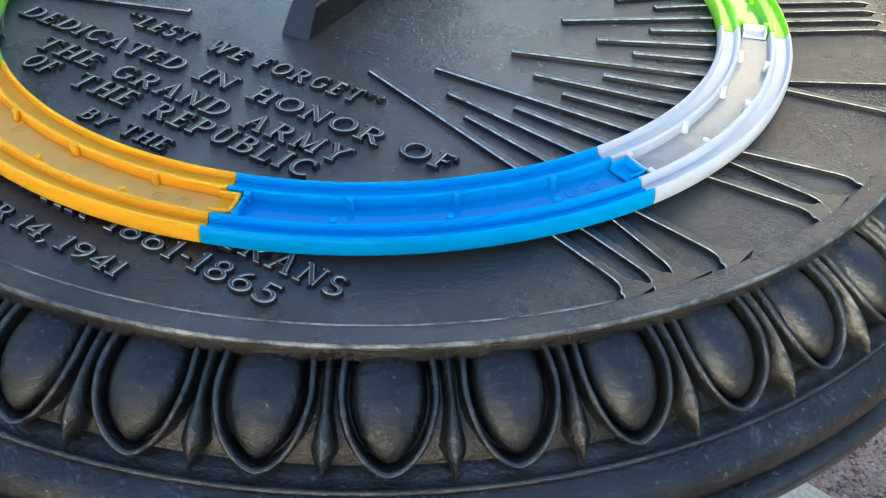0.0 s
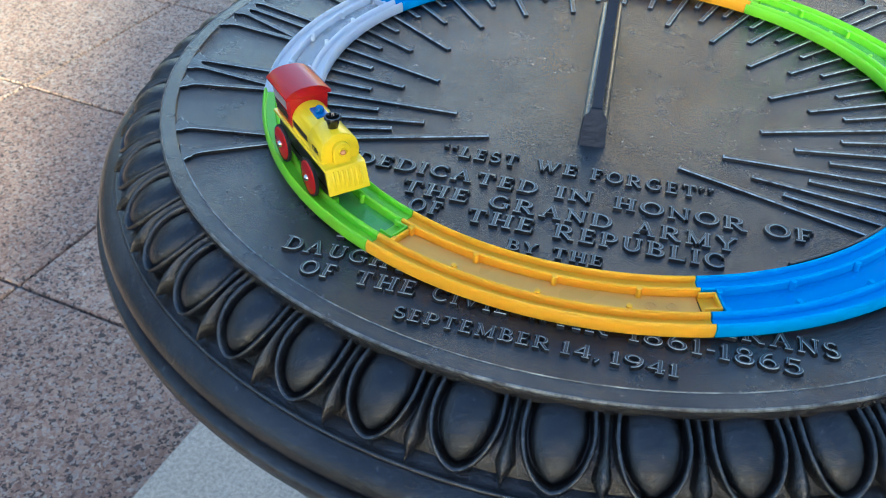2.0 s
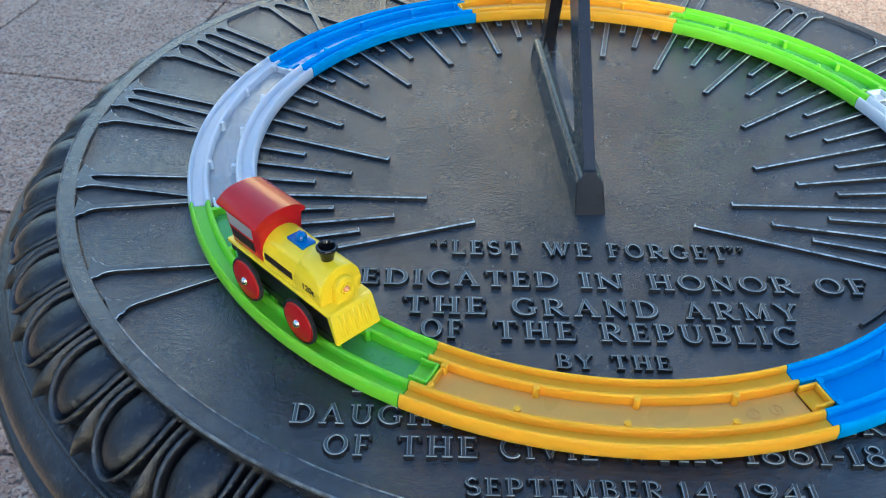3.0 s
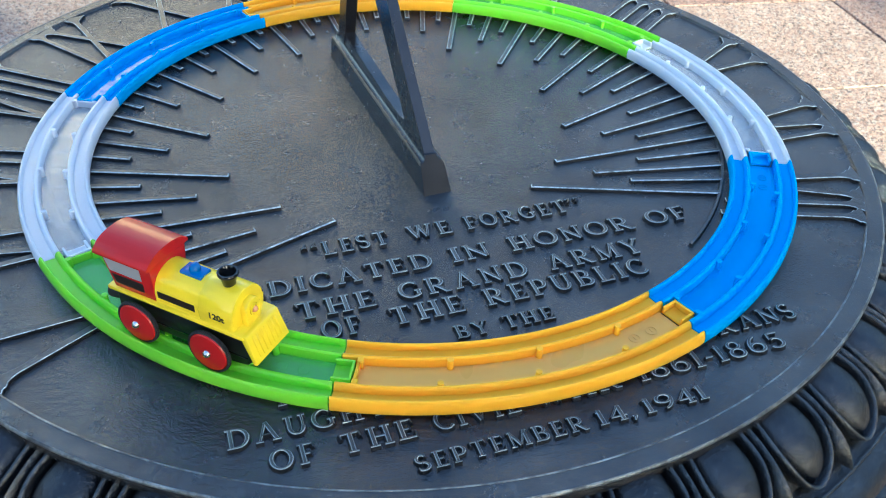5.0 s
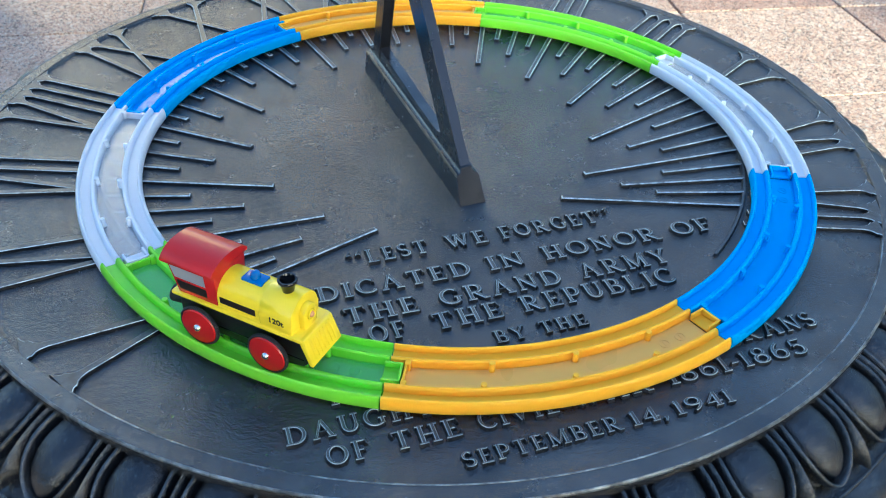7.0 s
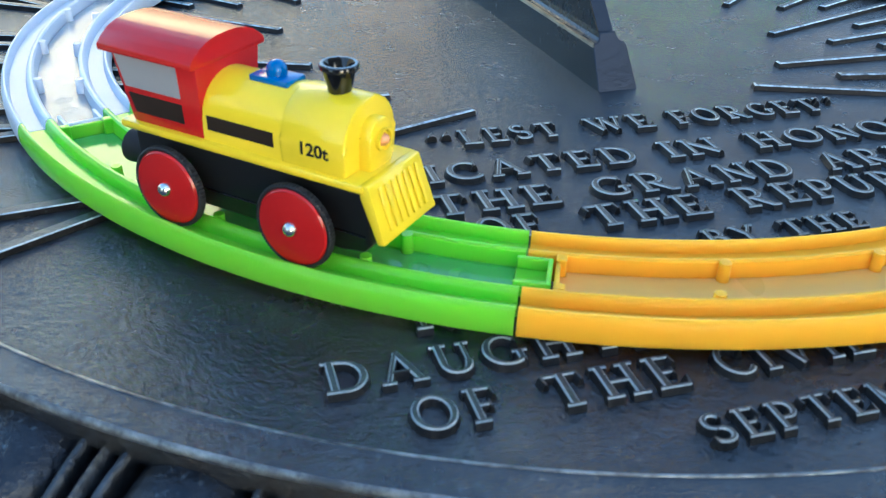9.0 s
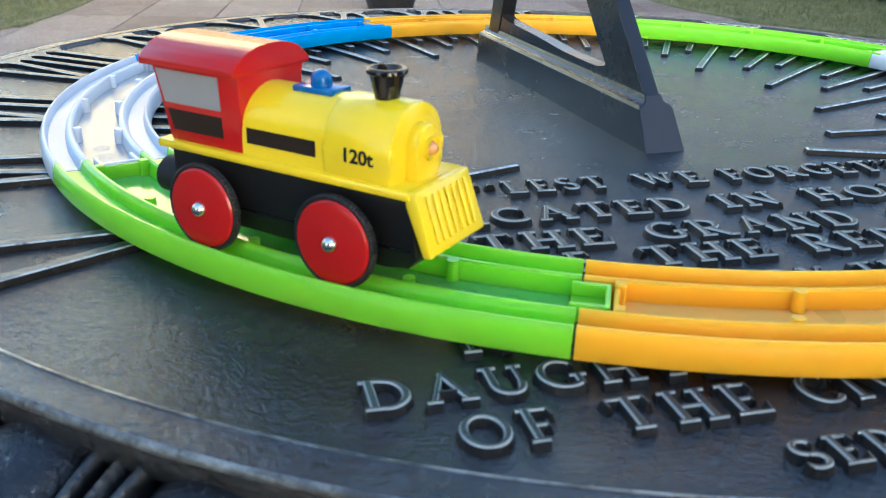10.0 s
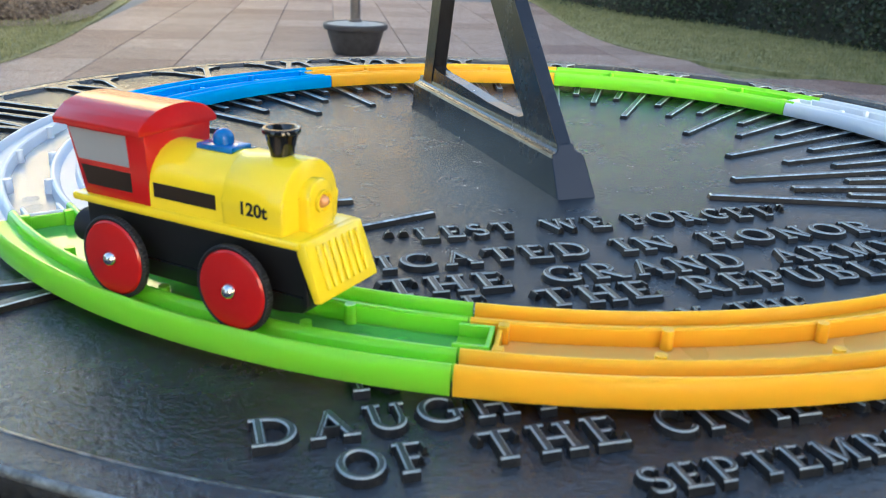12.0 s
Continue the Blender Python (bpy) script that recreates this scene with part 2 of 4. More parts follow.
def box(bm, x0, x1, y0, y1, z0, z1, bevel=0.0, segs=2):
    v = [bm.verts.new((x, y, z)) for x in (x0, x1) for y in (y0, y1) for z in (z0, z1)]
    fs = [bm.faces.new([v[i] for i in q]) for q in ((0, 1, 3, 2), (4, 6, 7, 5), (0, 4, 5, 1), (2, 3, 7, 6), (0, 2, 6, 4), (1, 5, 7, 3))]
    if bevel:
        es = list({e for f in fs for e in f.edges})
        bmesh.ops.bevel(bm, geom=es, offset=bevel, segments=segs, profile=0.5, affect="EDGES")
    return bm


def prism(bm, pts, lo, hi, axis="y", bevel=0.0, segs=2):
    """A polygon pulled along an axis from lo to hi."""
    def place(a, b, c):
        return {"y": (a, c, b), "z": (a, b, c), "x": (c, a, b)}[axis]
    A = [bm.verts.new(place(a, b, lo)) for a, b in pts]
    B = [bm.verts.new(place(a, b, hi)) for a, b in pts]
    fs = [bm.faces.new(A), bm.faces.new(B[::-1])]
    n = len(pts)
    for i in range(n):
        fs.append(bm.faces.new((A[i], B[i], B[(i + 1) % n], A[(i + 1) % n])))
    if bevel:
        es = list({e for f in fs for e in f.edges})
        bmesh.ops.bevel(bm, geom=es, offset=bevel, segments=segs, profile=0.5, affect="EDGES")
    return bm


def revolve(bm, profile, n, a0=0.0, a1=360.0, closed_profile=False):
    """Turn (r, z) points round z."""
    full = abs(a1 - a0) >= 359.9
    rings = []
    for i in range(n if full else n + 1):
        a = radians(a0 + (a1 - a0) * i / n)
        rings.append([bm.verts.new((r * math.cos(a), r * math.sin(a), z)) for r, z in profile])
    m = len(profile)
    for i in range(n):
        A, B = rings[i], rings[(i + 1) % len(rings)]
        for j in range(m if closed_profile else m - 1):
            k = (j + 1) % m
            bm.faces.new((A[j], B[j], B[k], A[k]))
    if not full and closed_profile:
        bm.faces.new(rings[0])
        bm.faces.new(rings[-1][::-1])
    return bm


def tapered_bar(bm, p, q, w0, w1, z0, z1, slope, chamfer=0.0004):
    """A raised rib from p to q with sloping sides and a rubbed chamfer, widths w0 and w1."""
    p, q = Vector(p), Vector(q)
    d = (q - p).normalized()
    n = Vector((-d.y, d.x))
    rings = []
    for z, out in ((z0, slope), (z1 - chamfer * 0.8, 0.0), (z1, -chamfer)):
        ring = []
        for c, w, s in ((p, w0, -1), (q, w1, 1)):
            for k in (1, -1):
                o = c + n * k * (w / 2 + out) + d * s * out
                ring.append(bm.verts.new((o.x, o.y, z)))
        rings.append(ring)
    o = (0, 1, 3, 2)
    bm.faces.new([rings[2][i] for i in o])
    for low, top in ((rings[0], rings[1]), (rings[1], rings[2])):
        for i in range(4):
            a, b = o[i], o[(i + 1) % 4]
            bm.faces.new((top[a], top[b], low[b], low[a]))
    return bm


def plinth_shape(bm, pts, z0, z1, chamfer=0.0004):
    """A raised flat shape with a rubbed chamfer; pts run round it, anticlockwise."""
    pts = [Vector(p) for p in pts]
    inset = []
    for i, p in enumerate(pts):
        a, b = (p - pts[i - 1]).normalized(), (pts[(i + 1) % len(pts)] - p).normalized()
        n = Vector((-a.y - b.y, a.x + b.x))
        inset.append(p + n.normalized() * chamfer if n.length > 1e-6 else p)
    rings = [[bm.verts.new((p.x, p.y, z)) for p in ps] for ps, z in ((pts, z0), (pts, z1 - chamfer * 0.8), (inset, z1))]
    bm.faces.new(rings[2])
    m = len(pts)
    for low, top in ((rings[0], rings[1]), (rings[1], rings[2])):
        for i in range(m):
            bm.faces.new((low[i], low[(i + 1) % m], top[(i + 1) % m], top[i]))
    return bm


def cyl(bm, r0, r1, z0, z1, n, matrix=Matrix()):
    ret = bmesh.ops.create_cone(bm, cap_ends=True, segments=n, radius1=r0, radius2=r1, depth=z1 - z0)
    bmesh.ops.transform(bm, matrix=matrix @ Matrix.Translation((0, 0, (z0 + z1) / 2)), verts=ret["verts"])
    return ret["verts"]


# ---- the ground ----
GROUND_Z = -1.0
GRID = pose(-1.369, 0.027, GROUND_Z, 0, 0, 17.4)
SU, SV = 0.655, 0.68
PATH_U0, PATH_U1 = -1.62, 4.59

bm = bmesh.new()
for a, b in ((-60, 60),):
    n = 40
    vs = [[bm.verts.new((a + (b - a) * i / n, -20 + 140 * j / n, 0)) for i in range(n + 1)] for j in range(n + 1)]
    for j in range(n):
        for i in range(n):
            bm.faces.new((vs[j][i], vs[j][i + 1], vs[j + 1][i + 1], vs[j + 1][i]))
ground = part("ground", bm, TURF, matrix=GRID @ Matrix.Translation((0, 0, -0.03)))
tagged(ground, "dry winter lawn, green and straw coloured, around the paving", "ground", kind="structure")

bm = bmesh.new()
box(bm, -5.3, 8.0, -6.0, 6.2, -0.03, -0.012)
box(bm, PATH_U0, PATH_U1, 6.2, 40.0, -0.03, -0.012)
pavement = part("pavement", bm, MORTAR, matrix=GRID)
tagged(pavement, "pink granite paving in square flamed slabs with grey joints", "pavement", kind="structure")

LEFT_EDGE = ((-6.0, 4.0), (-3.5, 4.3), (-2.2, 4.9), (-1.5, 5.7), (-1.27, 6.5), (-1.22, 7.7), (-1.29, 9.0), (-1.54, 12.6), (-2.0, 18.0), (-2.2, 30.0))
RIGHT_EDGE = ((9.0, 4.6), (7.2, 5.1), (5.9, 5.7), (5.1, 6.4), (4.5, 7.2), (4.15, 8.3), (4.25, 10.5), (4.57, 13.4), (4.9, 18.0), (5.0, 30.0))


def rounded(edge):
    """The polyline's corners cut twice, which makes it a curve."""
    pts = [Vector(p) for p in edge]
    for _ in range(2):
        pts = [pts[0]] + [q for a, b in zip(pts, pts[1:]) for q in (a.lerp(b, 0.25), a.lerp(b, 0.75))] + [pts[-1]]
    return pts


def edge_at(edge, v):
    for (u0, v0), (u1, v1) in zip(edge, edge[1:]):
        if v0 <= v <= v1:
            return u0 + (u1 - u0) * (v - v0) / (v1 - v0)
    return edge[-1][0]


for edge, far, words in ((LEFT_EDGE, -14.0, "green and straw coloured winter lawn beside the path"), (RIGHT_EDGE, 16.0, "dry straw coloured winter lawn between path and hedge")):
    bm = bmesh.new()
    pts = rounded(edge)
    top = [(bm.verts.new((p.x, p.y, 0.012)), bm.verts.new((far, p.y, 0.012)), bm.verts.new((p.x, p.y, -0.03))) for p in pts]
    for A, B in zip(top, top[1:]):
        bm.faces.new((A[0], B[0], B[1], A[1]))
        bm.faces.new((A[2], B[2], B[0], A[0]))
    lawn = part("lawn", bm, TURF, matrix=GRID)
    tagged(lawn, words, "lawn", kind="structure")

# unseen walls added behind the camera to keep the dial in shade; s runs along them, square to the sun
BLOCKER_STONE = speckle("weathered_wall_stone", (0.11, 0.105, 0.095), (0.20, 0.19, 0.175), 6, 0.8, 25, 0.006)
for number, (s0, s1, high) in enumerate(((-1.12, 0.27, 7.0), (3.0, 16.0, 7.0), (-16.0, -3.4, 7.0))):
    bm = bmesh.new()
    box(bm, s0, s1, -0.2, 0.2, 0.0, high, 0.02)
    wall = part(f"wall_{number + 1}", bm, BLOCKER_STONE, matrix=Matrix.Translation((5.2, -5.2, GROUND_Z - 0.02)) @ Matrix.Rotation(radians(45), 4, "Z"))
    tagged(wall, "added unseen wall behind the viewer, blocking the sun", "wall", kind="structure")

# added openings: lintels and a low wall limit where the sun falls
bm = bmesh.new()
box(bm, 0.27, 3.0, -0.2, 0.2, 4.3, 7.0, 0.02)
box(bm, 0.27, 1.60, -0.2, 0.2, 0.0, 3.37, 0.02)
box(bm, -3.4, -1.12, -0.2, 0.2, 4.2, 7.0, 0.02)
wall = part("wall_5", bm, BLOCKER_STONE, matrix=Matrix.Translation((5.2, -5.2, GROUND_Z - 0.02)) @ Matrix.Rotation(radians(45), 4, "Z"))
tagged(wall, "added unseen lintels and low wall that shape the sun patches", "wall", kind="structure")
# unseen wall added on the left to cut the bright horizon
bm = bmesh.new()
box(bm, -0.2, 0.2, -9.0, 2.5, 0.0, 5.0, 0.02)
wall = part("wall_4", bm, BLOCKER_STONE, matrix=Matrix.Translation((-9.0, 0, GROUND_Z - 0.02)))
tagged(wall, "added unseen wall that blocks the bright low sky", "wall", kind="structure")

SHADE_TREE_BROWN = speckle("brown_wall_stone", (0.12, 0.095, 0.07), (0.26, 0.20, 0.15), 0.8, 0.9, 3, 0.05)
SUNLIT_BUFF = speckle("sunlit_buff_stone", (0.66, 0.58, 0.43), (0.84, 0.76, 0.60), 1.2, 0.85, 4, 0.02)
# unseen building front added for reflections: shade coloured brown below, sunlit part buff above
for number, (z0, z1, wide, stone, words) in enumerate(((0.0, 9.6, 5.1, SHADE_TREE_BROWN, "unseen added building wall, lower part coloured dark as if in shade"),
                                                     (9.6, 18.8, 5.3, SUNLIT_BUFF, "unseen added building wall, upper part coloured pale as if sunlit"))):
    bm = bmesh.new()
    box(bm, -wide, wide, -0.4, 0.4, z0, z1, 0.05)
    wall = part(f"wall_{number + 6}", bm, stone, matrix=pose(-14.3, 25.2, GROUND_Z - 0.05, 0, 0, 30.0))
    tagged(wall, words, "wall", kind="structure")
# unseen brown wall stands in for distant trees reflected in the plate
bm = bmesh.new()
box(bm, -17.0, 17.0, -0.4, 0.4, 0.0, 11.0, 0.05)
wall = part("wall_8", bm, SHADE_TREE_BROWN, matrix=pose(3.6, 38.0, GROUND_Z - 0.05, 0, 0, -4.0))
tagged(wall, "unseen brown wall added in place of distant trees, for reflections", "wall", kind="structure")


def dial():
    """The bronze sundial head, in its own frame: x along the lines of writing, y towards the pointer's far end."""
    root = thing("sundial", "round dark bronze sundial with raised lettering, hour lines and ornamented rim", "sundial", DIAL)
    # plate
    bm = bmesh.new()
    revolve(bm, [(0.262, 0.0), (0.268, 0.0)] + [(0.2745, 0.0), (0.2757, 0.0002), (0.2763, 0.0012), (0.2765, 0.0019), (0.2768, 0.0021), (0.2775, 0.0020), (0.2805, 0.0019),
                 (0.2840, 0.0020), (0.2851, 0.0018), (0.2856, 0.0010), (0.2857, 0.0), (0.2857, -0.0042), (0.2852, -0.0056), (0.2840, -0.0063), (0.280, -0.0066), (0.278, -0.012)], 300)
    bm.verts.ensure_lookup_table()
    bm.faces.new([v for v in bm.verts if abs(v.co.xy.length - 0.262) < 1e-5])
    part("dial_plate", bm, BRONZE, root, "dark patinated bronze plate with a raised rim band", 40)
    bm = bmesh.new()
    revolve(bm, [(0.2759, 0.0010), (0.2762, 0.0022), (0.2768, 0.0023), (0.2771, 0.0018)], 150, -141.5, -40.5)
    part("rim_line", bm, BRONZE_WORN, root, "thin pale rubbed line inside the rim", 60)
    bm = bmesh.new()
    revolve(bm, [(0.2847, 0.0018), (0.2850, 0.0021), (0.28555, 0.0017), (0.28590, 0.0009), (0.2857, 0.0002)], 240)
    part("rim_edge", bm, BRONZE_WORN, root, "pale rubbed outer edge of the plate", 60)
    # moulding bands below the eggs
    bm = bmesh.new()
    prof = [(0.276, -0.011)] + [(r - nr * 0.0032, z - nz * 0.0032) for (r, z), (nr, nz) in [band(i / 10) for i in range(11)]]
    prof += [(0.3122, -0.0295), (0.3140, -0.0306), (0.3158, -0.0302), (0.3168, -0.0303), (0.3173, -0.0309), (0.3172, -0.0318), (0.3160, -0.0322)]
    prof += [(0.3160 + 0.0125 * math.cos(a), -0.0425 + 0.0095 * math.sin(a)) for a in [radians(72 - 12 * i) for i in range(12)]]
    prof += [(0.3255, -0.0505), (0.3300, -0.0518), (0.3316, -0.0526), (0.3322, -0.0540), (0.3322, -0.0590), (0.3310, -0.0602), (0.3240, -0.0625), (0.3170, -0.0680), (0.3135, -0.0750),
             (0.3140, -0.0775), (0.3150, -0.0800), (0.3135, -0.0830), (0.3090, -0.0850), (0.3060, -0.0960), (0.3000, -0.1200), (0.2900, -0.1450), (0.2700, -0.1750), (0.2400, -0.2000),
             (0.2000, -0.2180), (0.1700, -0.2280), (0.1550, -0.2350)]
    revolve(bm, prof, 240)
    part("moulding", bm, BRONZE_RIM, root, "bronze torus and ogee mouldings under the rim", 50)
    bm = bmesh.new()
    revolve(bm, [(0.150, -0.230), (0.160, -0.236), (0.165, -0.243), (0.165, -0.255), (0.150, -0.262), (0.135, -0.29), (0.128, -0.40), (0.135, -0.60), (0.155, -0.70), (0.175, -0.73),
                 (0.185, -0.745), (0.190, -0.77), (0.225, -0.79), (0.24, -0.81), (0.24, -0.85), (0.0, -0.85)], 96)
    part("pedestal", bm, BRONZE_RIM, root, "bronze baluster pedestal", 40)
    eggs(root)
    hour_lines(root)
    numerals(root)
    writing(root)
    gnomon(root)
    return root


def band(v):
    """Point and outward normal of the ovolo band at v (0 under the rim, 1 at the ledge), as (r, z) pairs."""
    a = radians(78 - 66 * v)
    r, z = 0.2800 + 0.0310 * (math.cos(a) - math.cos(radians(78))) / 0.77, -0.0275 + 0.0208 * (math.sin(a) - math.sin(radians(12))) / 0.77
    nx, nz = math.cos(a) * 0.0208, math.sin(a) * 0.0310
    l = math.hypot(nx, nz)
    return (r, z), (nx / l, nz / l)


BAND_LEN = 0.039


def on_band(u, v, h):
    """A place on the band: u metres round from the middle of one repeat, h above the surface."""
    (r, z), (nr, nz) = band(v)
    r, z = r + nr * h, z + nz * h
    a = u / 0.302
    return Vector((r * math.cos(a), r * math.sin(a), z))


EGGS = 48


def egg_curve(w, v0, v1, n):
    """A U on the band: straight from under the rim, then a pointed half oval; (u, v) pairs."""
    half = []
    for j in range(n + 1):
        k = j / n
        v = v0 + (v1 - v0) * (1 - (1 - k) ** 1.6)
        q = max(0.0, (v - v0 - 0.22 * (v1 - v0)) / (0.78 * (v1 - v0)))
        half.append((w * (0.93 + 0.07 * min(1, k * 4)) * max(0.0, 1 - q ** 2.0) ** 0.62, v))
    return half


def eggs(root):
    nv, nu = 22, 14
    bm = bmesh.new()
    rows = []
    for u, v in egg_curve(0.0132, 0.01, 0.92, nv):
        k = (v - 0.01) / 0.90
        tall = 0.0066 * (0.55 + 0.45 * math.sin(min(1.0, 0.2 + k * 1.6) * math.pi / 2)) * max(0.0, 1 - max(0.0, (k - 0.35) / 0.65) ** 2.2) ** 0.55
        rows.append([bm.verts.new(on_band(u * math.sin(q * math.pi / 2), v, -0.0033 + (tall + 0.0029) * math.sqrt(max(0.0, 1 - abs(math.sin(q * math.pi / 2)) ** 2.3)))) for q in [2 * i / nu - 1 for i in range(nu + 1)]])
    for j in range(nv):
        for i in range(nu):
            bm.faces.new((rows[j][i], rows[j][i + 1], rows[j + 1][i + 1], rows[j + 1][i]))
    bmesh.ops.remove_doubles(bm, verts=bm.verts, dist=1e-6)
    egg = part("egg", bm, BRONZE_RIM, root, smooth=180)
    # the raised U round each egg
    bm = bmesh.new()
    half = egg_curve(0.0155, 0.0, 0.985, 26)
    line = [(-u, v) for u, v in half] + [(u, v) for u, v in half[-2::-1]]
    prev = None
    for i, (u, v) in enumerate(line):
        a, b = line[max(0, i - 1)], line[min(len(line) - 1, i + 1)]
        t = Vector((b[0] - a[0], (b[1] - a[1]) * BAND_LEN)).normalized()
        n = Vector((-t.y, t.x))
        ring = []
        thin = 0.72 - 0.08 * v
        for d, h in ((-0.0026, -0.0035), (-0.0019, 0.0026), (-0.0011, 0.0039), (0.0, 0.0042), (0.0010, 0.0037), (0.0017, 0.0022), (0.0023, -0.0035)):
            ring.append(bm.verts.new(on_band(u + n.x * d * thin, min(1.03, v + n.y * d * thin / BAND_LEN), h)))
        if prev:
            for a in range(6):
                bm.faces.new((prev[a], prev[a + 1], ring[a + 1], ring[a]))
        prev = ring
    frame_ob = part("egg_surround", bm, BRONZE_RIM, root, smooth=60)
    # the dart between two eggs
    bm = bmesh.new()
    half = 0.302 * math.pi / EGGS
    prev = None
    for j in range(13):
        v = 1.06 * j / 12
        w = 0.0020 if v < 0.45 else 0.0020 + 0.0020 * (v - 0.45) / 0.35
        if v > 0.80:
            w = 0.0040 * max(0.03, (1.06 - v) / 0.26)
        h = 0.0036 + 0.0016 * v * v
        ring = [bm.verts.new(on_band(half + k * w, v, hh)) for k, hh in ((-1.15, -0.0035), (-0.85, h * 0.55), (-0.35, h * 0.95), (0, h * 1.12), (0.35, h * 0.95), (0.85, h * 0.55), (1.15, -0.0035))]
        if prev:
            for a in range(6):
                bm.faces.new((prev[a], prev[a + 1], ring[a + 1], ring[a]))
        else:
            bm.faces.new(ring)
        prev = ring
    bm.faces.new(prev)
    dart = part("dart", bm, BRONZE_RIM, root, smooth=60)
    for i in range(EGGS):
        m = Matrix.Rotation(radians(EGG_PHASE + 360 / EGGS * i), 4, "Z")
        for ob in (egg, frame_ob, dart):
            if i == 0:
                ob.matrix_local = m
            else:
                again(ob.name, ob.data, root, m)


SINLAT = 0.75
ORIGIN = Vector((-0.002, -0.073))
LINE_C = Vector((-0.0028, 0.0))
RELIEF = 0.0020


def hour_dir(h):
    t = math.atan2(SINLAT * math.sin(radians(15 * h)), math.cos(radians(15 * h)))
    return Vector((math.sin(t), math.cos(t)))


def meet(o, d, c, r):
    """Where the ray from o along d leaves the circle."""
    k = o - c
    b = k.dot(d)
    return o + d * (-b + math.sqrt(b * b - k.dot(k) + r * r))


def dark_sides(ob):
    """Cast tops, rubbed chamfers, flanks darkened by patina and painted shade."""
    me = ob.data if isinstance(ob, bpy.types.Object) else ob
    me.materials.append(BRONZE_SIDE_SHADE)
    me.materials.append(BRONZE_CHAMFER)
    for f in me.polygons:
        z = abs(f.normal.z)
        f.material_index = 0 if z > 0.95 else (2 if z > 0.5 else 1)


def hour_lines(root):
    for q in range(-28, 29):
        d = hour_dir(q / 4)
        r = 0.1085 if q % 4 == 0 else (0.132 if q % 2 == 0 else 0.153)
        if q == 0:
            r = 0.132
        a, b = meet(ORIGIN, d, LINE_C, r), meet(ORIGIN, d, Vector((0, 0)), 0.1995)
        bm = bmesh.new()
        tapered_bar(bm, a, b, 0.0033, 0.0035, -0.0002, RELIEF, 0.0004, 0.0006)
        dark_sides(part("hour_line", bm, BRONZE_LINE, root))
    bm = bmesh.new()
    revolve(bm, [(0.1982, -0.0002), (0.1988, RELIEF - 0.0001), (0.2002, RELIEF - 0.0001), (0.2008, -0.0002)], 120, -56, 236, True)
    part("ring_line", bm, BRONZE_LINE, root)


def numerals(root):
    """Roman hour numerals cast between the ring line and the rim, each along its hour line."""
    names = {-7: "V", -6: "VI", -5: "VII", -4: "VIII", -3: "IX", -2: "X", -1: "XI", 0: "XII", 1: "I", 2: "II", 3: "III", 4: "IIII", 5: "V", 6: "VI", 7: "VII"}
    for h, text in names.items():
        d = hour_dir(h)
        mid = meet(ORIGIN, d, Vector((0, 0)), 0.240)
        n = Vector((d.y, -d.x))      # clockwise
        wide = 0.036 if len(text) == 1 else (0.030 if len(text) == 2 else 0.026)
        width = {"V": wide, "X": wide, "I": 0.0115}
        total = sum(width[c] for c in text)
        at = -total / 2
        step = 0

        def stroke(u0, u1, lo=0.2035, hi=0.2752):
            nonlocal step
            step += 1
            p0 = mid + n * u0 - d * 0.034
            p1 = mid + n * u1 + d * 0.034
            e = (p1 - p0).normalized()
            a, b = meet(p0 - e * 0.2, e, Vector((0, 0)), lo), meet(p0 - e * 0.2, e, Vector((0, 0)), hi)
            z = RELIEF - 0.00003 * step
            # the stroke spreads into the rim band
            t = Vector((-e.y, e.x))
            side = [(-0.0012, 0.0098), (0.0002, 0.0076), (0.0018, 0.0058), (0.0026, 0.0054), (0.0034, 0.0055), (0.0042, 0.0049), (0.0054, 0.0034), (0.0076, 0.0024), (0.0110, 0.0018)]
            bm = bmesh.new()
            plinth_shape(bm, [b - e * q + t * w for q, w in side] + [a + t * 0.0020, a - t * 0.0020] + [b - e * q - t * w for q, w in side[::-1]], -0.0002, z)
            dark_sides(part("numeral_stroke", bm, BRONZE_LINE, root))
        for c in text:
            u0, u1 = at, at + width[c]
            m = (u0 + u1) / 2
            if c == "I":
                stroke(m, m)
            elif c == "V":
                stroke(m - 0.0012, u0 + 0.003)
                stroke(m + 0.0012, u1 - 0.003)
            else:
                stroke(u1 - 0.004, u0 + 0.003)
                stroke(u0 + 0.004, u1 - 0.003)
            at = u1


GLYPHS = {}
THICK, THIN = 0.175, 0.105


def ridge(bm, pts, widths, h, closed=False):
    """A raised stroke along pts: flat top, rubbed chamfers, flanks that spread to the plate."""
    n = len(pts)
    rings = []
    for i in range(n):
        a = pts[i - 1] if closed or i else pts[i]
        b = pts[(i + 1) % n] if closed or i < n - 1 else pts[i]
        t = (Vector(b) - Vector(a)).normalized()
        k = Vector((-t.y, t.x))
        p, w = Vector(pts[i]), widths[i] / 2
        c = min(0.034, w * 0.45)
        rings.append([bm.verts.new((p.x + k.x * o, p.y + k.y * o, z)) for o, z in (
            (-w - 0.055, -0.01), (-w, h - 0.036), (-w + c, h), (w - c, h), (w, h - 0.036), (w + 0.055, -0.01))])
    for i in range(n if closed else n - 1):
        A, B = rings[i], rings[(i + 1) % n]
        for q in range(5):
            bm.faces.new((A[q], A[q + 1], B[q + 1], B[q]))
    if not closed:
        bm.faces.new(rings[0])
        bm.faces.new(rings[-1][::-1])


def bar(x0, y0, x1, y1, w0, w1=None):
    return [(x0, y0), (x1, y1)], [w0, w0 if w1 is None else w1], False


